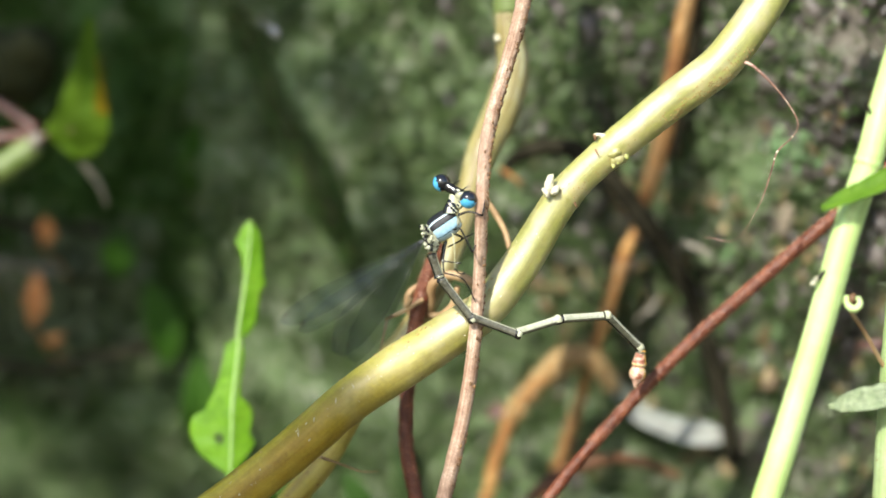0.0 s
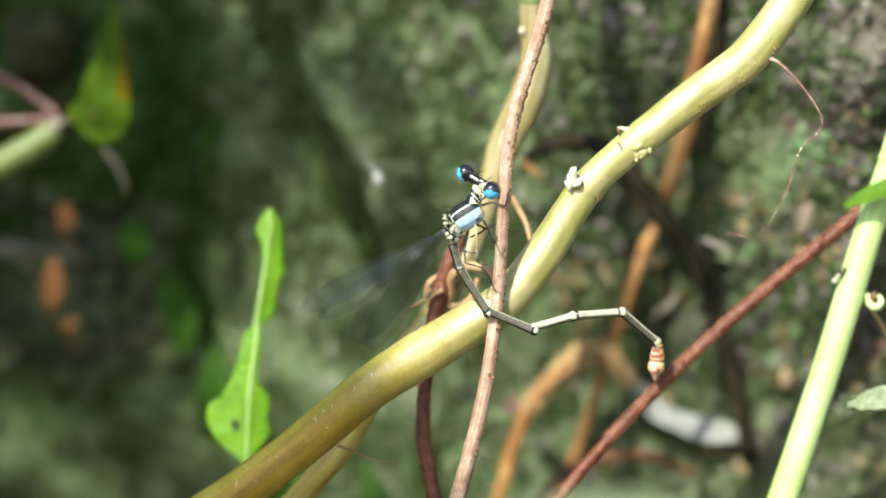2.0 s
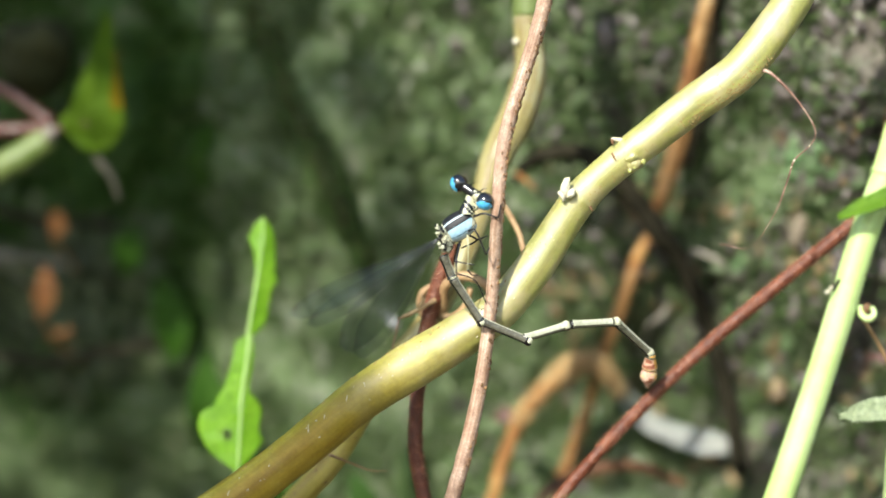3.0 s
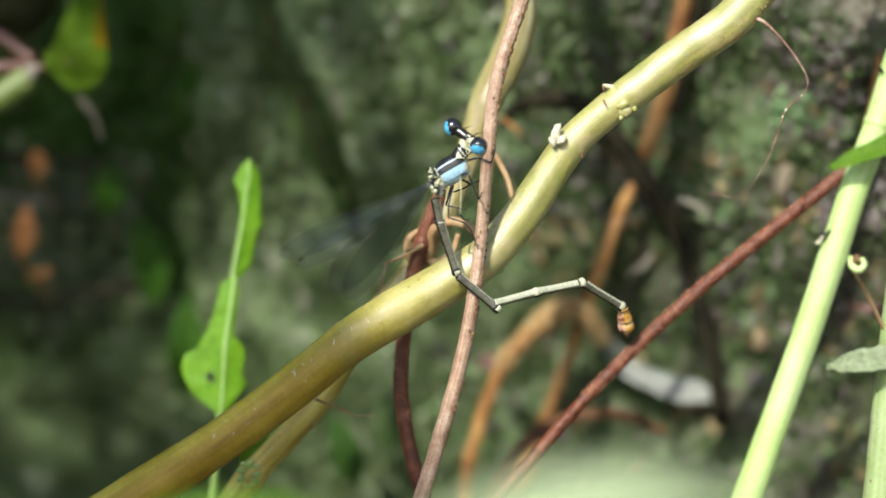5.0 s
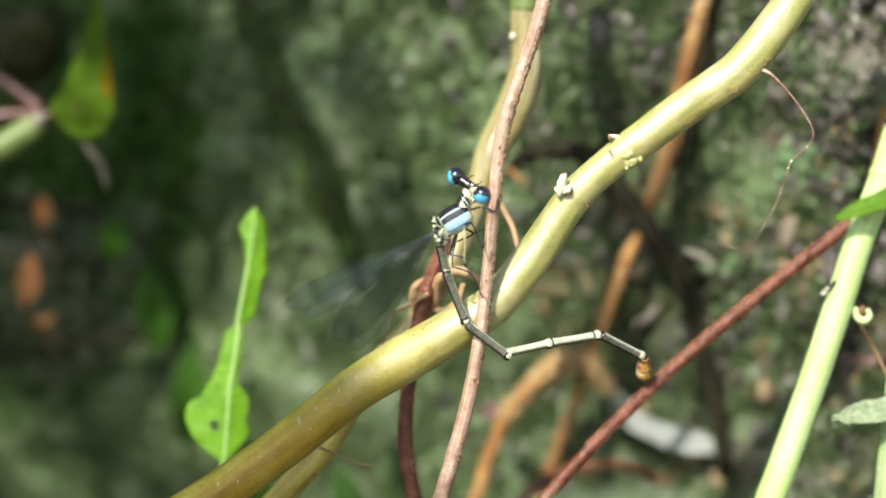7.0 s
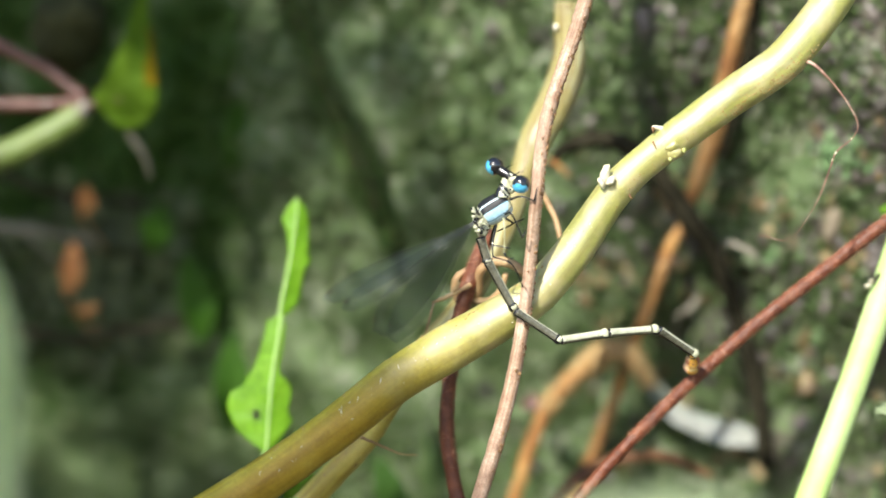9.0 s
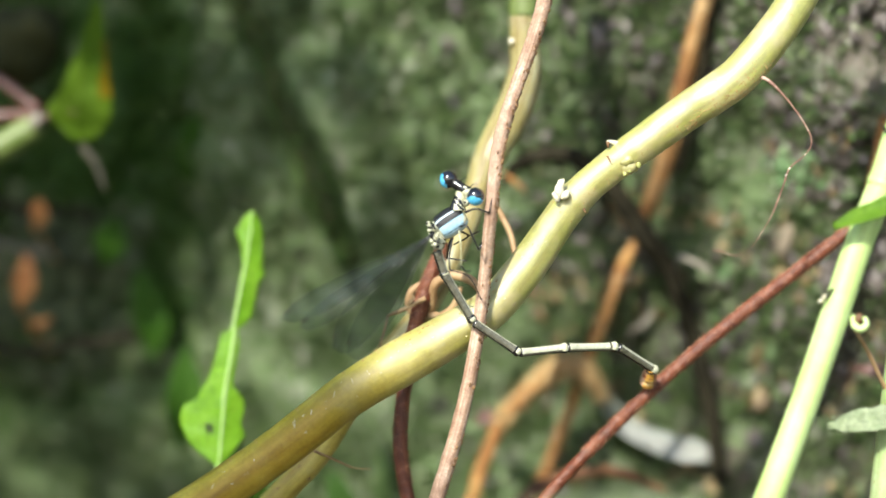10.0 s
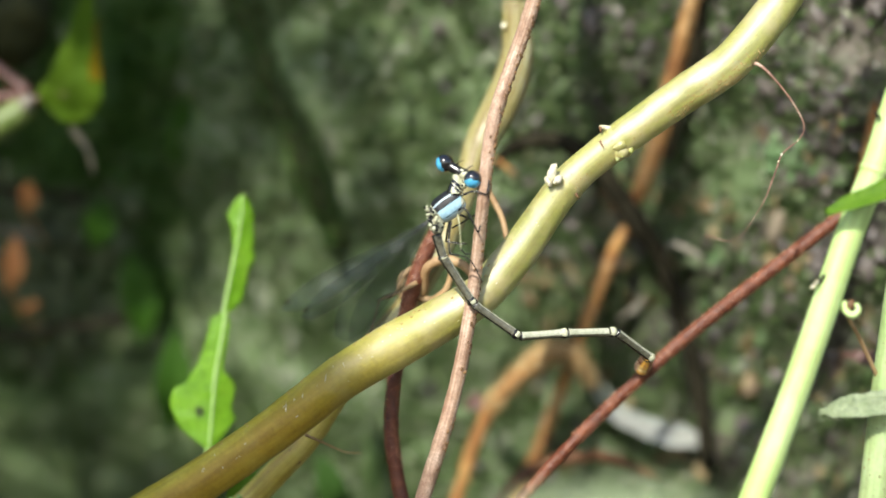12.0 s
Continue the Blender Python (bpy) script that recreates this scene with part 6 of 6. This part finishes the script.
def motions():
    # the body rocks a little on the vine
    walk(fly, [
        (0, pose(-0.000050, -0.002000, 0.098906, 0, 4.866, 0)),
        (0.5, pose(-0.000073, -0.002000, 0.098909, 0, 4.739, 0)),
        (1, pose(-0.000091, -0.002000, 0.098938, 0, 5.363, 0)),
        (1.5, pose(-0.000051, -0.002000, 0.098946, 0, 5.659, 0)),
        (2, pose(0.000016, -0.002000, 0.098910, 0, 5.121, 0)),
        (2.5, pose(-0.000095, -0.002000, 0.098880, 0, 6.308, 0)),
        (4.5, pose(0.000075, -0.002000, 0.098951, 0, 6.632, 0)),
        (5, pose(0.000235, -0.002000, 0.098981, 0, 6.852, 0)),
        (5.5, pose(0.000062, -0.002000, 0.098992, 0, 6.239, 0)),
        (6, pose(0.000003, -0.002000, 0.098969, 0, 5.734, 0)),
        (6.5, pose(0.000092, -0.002000, 0.099032, 0, 5.160, 0)),
        (7, pose(0.000014, -0.002000, 0.098960, 0, 6.022, 0)),
        (9, pose(-0.000342, -0.002000, 0.099036, 0, 4.804, 0)),
        (9.5, pose(-0.000286, -0.002000, 0.099057, 0, 3.547, 0)),
        (10, pose(-0.000249, -0.002000, 0.099063, 0, 2.525, 0)),
        (10.5, pose(-0.000180, -0.002000, 0.099066, 0, 2.087, 0)),
        (11, pose(-0.000101, -0.002000, 0.099062, 0, 1.693, 0)),
        (11.5, pose(-0.000014, -0.002000, 0.099124, 0, 1.163, 0)),
        (12, pose(0.000350, -0.002000, 0.099136, 0, 0.000, 0)),
    ])
    # the abdomen probes for the red stem
    walk(abdomen[0], [
        (0, aimed((-1.063, 0.200, -2.652), (-0.121, 0.400, -5.154))),
        (0.5, aimed((-1.060, 0.200, -2.672), (-0.118, 0.400, -5.117))),
        (1, aimed((-1.055, 0.200, -2.639), (-0.069, 0.400, -5.182))),
        (1.5, aimed((-1.140, 0.200, -2.713), (-0.190, 0.400, -5.130))),
        (2, aimed((-1.098, 0.200, -2.692), (-0.271, 0.400, -5.178))),
        (2.5, aimed((-1.169, 0.200, -2.832), (-0.060, 0.400, -5.105))),
        (4.5, aimed((-1.231, 0.200, -2.756), (-0.306, 0.400, -5.138))),
        (5, aimed((-1.249, 0.200, -2.758), (-0.548, 0.400, -5.095))),
        (5.5, aimed((-1.213, 0.200, -2.698), (-0.462, 0.400, -5.150))),
        (6, aimed((-1.144, 0.200, -2.631), (-0.517, 0.400, -5.218))),
        (6.5, aimed((-1.156, 0.200, -2.593), (-0.612, 0.400, -5.190))),
        (7, aimed((-1.137, 0.200, -2.611), (-0.318, 0.400, -5.178))),
        (9, aimed((-1.092, 0.200, -2.688), (-0.216, 0.400, -5.026))),
        (9.5, aimed((-1.052, 0.200, -2.616), (-0.160, 0.400, -5.022))),
        (10, aimed((-1.084, 0.200, -2.662), (-0.235, 0.400, -4.965))),
        (10.5, aimed((-1.053, 0.200, -2.651), (-0.279, 0.400, -4.962))),
        (11, aimed((-1.028, 0.200, -2.640), (-0.208, 0.400, -4.950))),
        (11.5, aimed((-1.030, 0.200, -2.647), (-0.228, 0.400, -4.963))),
        (12, aimed((-1.049, 0.200, -2.620), (-0.350, 0.400, -4.954))),
    ])
    walk(abdomen[1], [
        (0, aimed((-0.121, 0.400, -5.154), (3.090, 0.850, -9.077))),
        (0.5, aimed((-0.118, 0.400, -5.117), (3.043, 0.850, -9.102))),
        (1, aimed((-0.069, 0.400, -5.182), (2.973, 0.850, -9.058))),
        (1.5, aimed((-0.190, 0.400, -5.130), (2.976, 0.850, -9.376))),
        (2, aimed((-0.271, 0.400, -5.178), (2.762, 0.850, -9.444))),
        (2.5, aimed((-0.060, 0.400, -5.105), (3.200, 0.850, -9.346))),
        (4.5, aimed((-0.306, 0.400, -5.138), (2.495, 0.850, -9.947))),
        (5, aimed((-0.548, 0.400, -5.095), (1.808, 0.850, -10.457))),
        (5.5, aimed((-0.462, 0.400, -5.150), (2.008, 0.850, -10.337))),
        (6, aimed((-0.517, 0.400, -5.218), (2.085, 0.850, -10.294))),
        (6.5, aimed((-0.612, 0.400, -5.190), (1.904, 0.850, -10.588))),
        (7, aimed((-0.318, 0.400, -5.178), (2.275, 0.850, -10.417))),
        (9, aimed((-0.216, 0.400, -5.026), (3.029, 0.850, -10.014))),
        (9.5, aimed((-0.160, 0.400, -5.022), (3.039, 0.850, -9.943))),
        (10, aimed((-0.235, 0.400, -4.965), (3.002, 0.850, -9.935))),
        (10.5, aimed((-0.279, 0.400, -4.962), (2.919, 0.850, -9.779))),
        (11, aimed((-0.208, 0.400, -4.950), (3.021, 0.850, -9.774))),
        (11.5, aimed((-0.228, 0.400, -4.963), (3.080, 0.850, -9.868))),
        (12, aimed((-0.350, 0.400, -4.954), (2.809, 0.850, -9.868))),
    ])
    walk(abdomen[2], [
        (0, aimed((3.090, 0.850, -9.077), (7.842, 1.200, -10.725))),
        (0.5, aimed((3.043, 0.850, -9.102), (7.800, 1.200, -10.691))),
        (1, aimed((2.973, 0.850, -9.058), (7.814, 1.200, -10.738))),
        (1.5, aimed((2.976, 0.850, -9.376), (7.603, 1.200, -11.073))),
        (2, aimed((2.762, 0.850, -9.444), (7.322, 1.200, -11.104))),
        (2.5, aimed((3.200, 0.850, -9.346), (7.738, 1.200, -10.840))),
        (4.5, aimed((2.495, 0.850, -9.947), (6.762, 1.200, -12.036))),
        (5, aimed((1.808, 0.850, -10.457), (5.733, 1.200, -13.145))),
        (5.5, aimed((2.008, 0.850, -10.337), (6.127, 1.200, -12.857))),
        (6, aimed((2.085, 0.850, -10.294), (6.237, 1.200, -12.721))),
        (6.5, aimed((1.904, 0.850, -10.588), (5.928, 1.200, -13.239))),
        (7, aimed((2.275, 0.850, -10.417), (6.526, 1.200, -13.103))),
        (9, aimed((3.029, 0.850, -10.014), (7.937, 1.200, -12.771))),
        (9.5, aimed((3.039, 0.850, -9.943), (7.948, 1.200, -12.787))),
        (10, aimed((3.002, 0.850, -9.935), (7.871, 1.200, -12.918))),
        (10.5, aimed((2.919, 0.850, -9.779), (7.888, 1.200, -12.853))),
        (11, aimed((3.021, 0.850, -9.774), (7.968, 1.200, -12.868))),
        (11.5, aimed((3.080, 0.850, -9.868), (7.886, 1.200, -12.945))),
        (12, aimed((2.809, 0.850, -9.868), (7.559, 1.200, -13.217))),
    ])
    walk(abdomen[3], [
        (0, aimed((7.842, 1.200, -10.725), (12.610, 2.800, -9.179))),
        (0.5, aimed((7.800, 1.200, -10.691), (12.572, 2.800, -9.197))),
        (1, aimed((7.814, 1.200, -10.738), (12.553, 2.800, -9.108))),
        (1.5, aimed((7.603, 1.200, -11.073), (12.270, 2.800, -9.513))),
        (2, aimed((7.322, 1.200, -11.104), (12.058, 2.800, -9.557))),
        (2.5, aimed((7.738, 1.200, -10.840), (12.548, 2.800, -9.048))),
        (4.5, aimed((6.762, 1.200, -12.036), (11.439, 2.800, -10.360))),
        (5, aimed((5.733, 1.200, -13.145), (10.166, 2.800, -11.531))),
        (5.5, aimed((6.127, 1.200, -12.857), (10.633, 2.800, -11.270))),
        (6, aimed((6.237, 1.200, -12.721), (10.756, 2.800, -11.164))),
        (6.5, aimed((5.928, 1.200, -13.239), (10.585, 2.800, -11.778))),
        (7, aimed((6.526, 1.200, -13.103), (11.231, 2.800, -11.679))),
        (9, aimed((7.937, 1.200, -12.771), (12.866, 2.800, -11.701))),
        (9.5, aimed((7.948, 1.200, -12.787), (12.901, 2.800, -11.870))),
        (10, aimed((7.871, 1.200, -12.918), (12.851, 2.800, -12.258))),
        (10.5, aimed((7.888, 1.200, -12.853), (13.002, 2.800, -12.343))),
        (11, aimed((7.968, 1.200, -12.868), (12.961, 2.800, -12.326))),
        (11.5, aimed((7.886, 1.200, -12.945), (13.005, 2.800, -12.617))),
        (12, aimed((7.559, 1.200, -13.217), (12.457, 2.800, -12.930))),
    ])
    walk(abdomen[4], [
        (0, aimed((12.610, 2.800, -9.179), (17.621, 5.000, -8.763))),
        (0.5, aimed((12.572, 2.800, -9.197), (17.647, 5.000, -8.834))),
        (1, aimed((12.553, 2.800, -9.108), (17.559, 5.000, -8.720))),
        (1.5, aimed((12.270, 2.800, -9.513), (17.317, 5.000, -8.829))),
        (2, aimed((12.058, 2.800, -9.557), (17.059, 5.000, -9.014))),
        (2.5, aimed((12.548, 2.800, -9.048), (17.548, 5.000, -8.498))),
        (4.5, aimed((11.439, 2.800, -10.360), (16.561, 5.000, -9.124))),
        (5, aimed((10.166, 2.800, -11.531), (15.074, 5.000, -10.115))),
        (5.5, aimed((10.633, 2.800, -11.270), (15.617, 5.000, -9.883))),
        (6, aimed((10.756, 2.800, -11.164), (15.873, 5.000, -9.798))),
        (6.5, aimed((10.585, 2.800, -11.778), (15.777, 5.000, -10.461))),
        (7, aimed((11.231, 2.800, -11.679), (16.533, 5.000, -10.389))),
        (9, aimed((12.866, 2.800, -11.701), (18.227, 5.000, -10.970))),
        (9.5, aimed((12.901, 2.800, -11.870), (18.294, 5.000, -11.479))),
        (10, aimed((12.851, 2.800, -12.258), (18.320, 5.000, -12.012))),
        (10.5, aimed((13.002, 2.800, -12.343), (18.426, 5.000, -12.140))),
        (11, aimed((12.961, 2.800, -12.326), (18.444, 5.000, -12.263))),
        (11.5, aimed((13.005, 2.800, -12.617), (18.433, 5.000, -12.599))),
        (12, aimed((12.457, 2.800, -12.930), (17.892, 5.000, -12.900))),
    ])
    walk(abdomen[5], [
        (0, aimed((17.621, 5.000, -8.763), (21.487, 7.800, -12.393))),
        (0.5, aimed((17.647, 5.000, -8.834), (21.514, 7.800, -12.343))),
        (1, aimed((17.559, 5.000, -8.720), (21.536, 7.800, -12.151))),
        (1.5, aimed((17.317, 5.000, -8.829), (21.446, 7.800, -12.026))),
        (2, aimed((17.059, 5.000, -9.014), (21.240, 7.800, -12.224))),
        (2.5, aimed((17.548, 5.000, -8.498), (21.634, 7.800, -11.676))),
        (4.5, aimed((16.561, 5.000, -9.124), (20.982, 7.800, -11.726))),
        (5, aimed((15.074, 5.000, -10.115), (19.773, 7.800, -12.369))),
        (5.5, aimed((15.617, 5.000, -9.883), (20.370, 7.800, -12.219))),
        (6, aimed((15.873, 5.000, -9.798), (20.738, 7.800, -12.217))),
        (6.5, aimed((15.777, 5.000, -10.461), (20.604, 7.800, -12.748))),
        (7, aimed((16.533, 5.000, -10.389), (21.506, 7.800, -12.409))),
        (9, aimed((18.227, 5.000, -10.970), (22.407, 7.800, -13.307))),
        (9.5, aimed((18.294, 5.000, -11.479), (22.317, 7.800, -13.901))),
        (10, aimed((18.320, 5.000, -12.012), (22.241, 7.800, -14.264))),
        (10.5, aimed((18.426, 5.000, -12.140), (22.230, 7.800, -14.549))),
        (11, aimed((18.444, 5.000, -12.263), (22.180, 7.800, -14.866))),
        (11.5, aimed((18.433, 5.000, -12.599), (22.211, 7.800, -15.232))),
        (12, aimed((17.892, 5.000, -12.900), (21.626, 7.800, -15.607))),
    ])
    walk(abdomen[6], [
        (0, aimed((21.487, 7.800, -12.393), (21.087, 8.100, -15.737), 0)),
        (0.5, aimed((21.514, 7.800, -12.343), (21.056, 8.100, -15.875), 0)),
        (1, aimed((21.536, 7.800, -12.151), (21.255, 8.200, -15.613), 0)),
        (1.5, aimed((21.446, 7.800, -12.026), (21.393, 8.600, -15.477), 0)),
        (2, aimed((21.240, 7.800, -12.224), (21.178, 8.800, -15.676), 0)),
        (2.5, aimed((21.634, 7.800, -11.676), (21.655, 9.300, -15.127), 0)),
        (4.5, aimed((20.982, 7.800, -11.726), (21.494, 10.000, -15.016), 30)),
        (5, aimed((19.773, 7.800, -12.369), (20.828, 10.300, -15.361), 55)),
        (5.5, aimed((20.370, 7.800, -12.219), (21.223, 10.400, -15.229), 75)),
        (6, aimed((20.738, 7.800, -12.217), (21.512, 10.700, -15.298), 80)),
        (6.5, aimed((20.604, 7.800, -12.748), (21.404, 11.000, -15.770), 80)),
        (7, aimed((21.506, 7.800, -12.409), (22.097, 11.200, -15.196), 81)),
        (9, aimed((22.407, 7.800, -13.307), (22.650, 11.500, -16.004), 82)),
        (9.5, aimed((22.317, 7.800, -13.901), (22.384, 11.600, -16.486), 83)),
        (10, aimed((22.241, 7.800, -14.264), (22.023, 11.700, -16.920), 83)),
        (10.5, aimed((22.230, 7.800, -14.549), (21.875, 11.700, -17.090), 84)),
        (11, aimed((22.180, 7.800, -14.866), (21.753, 11.700, -17.282), 84)),
        (11.5, aimed((22.211, 7.800, -15.232), (21.639, 11.700, -17.526), 85)),
        (12, aimed((21.626, 7.800, -15.607), (20.952, 11.700, -17.708), 85)),
    ])
    # the fluff drifts down and comes to rest on the ground
    walk(fluff, [
        (0, pose(-0.01978, 0.03200, 0.12391, 0, 0, 0)),
        (0.4, pose(-0.01996, 0.03200, 0.11832, 0, 15, 0)),
        (0.8, pose(-0.01669, 0.03200, 0.11397, 0, -10, 0)),
        (1.2, pose(-0.01468, 0.03200, 0.10949, 0, 10, 0)),
        (1.5, pose(-0.01145, 0.03200, 0.10673, 0, 30, 0)),
        (1.8, pose(-0.01034, 0.03200, 0.10560, 0, 40, 0)),
        (2.1, pose(-0.01114, 0.03200, 0.10317, 0, 10, 0)),
        (2.4, pose(-0.01080, 0.03200, 0.09776, 0, -10, 0)),
        (2.5, pose(-0.01042, 0.03200, 0.09689, 0, -10, 0)),
        (2.8, pose(-0.00894, 0.03200, 0.09260, 0, 0, 0)),
        (3.4, pose(-0.00871, 0.03200, 0.07788, 0, 20, 0)),
        (4, pose(-0.01110, 0.03200, 0.06323, 0, 0, 0)),
        (5.2, pose(-0.01438, 0.03200, 0.03585, 0, 10, 0)),
        (6.4, pose(-0.01438, 0.03200, 0.0008, 0, 20, 0)),
        (12, pose(-0.01438, 0.03200, 0.0008, 0, 20, 0)),
    ])


motions()
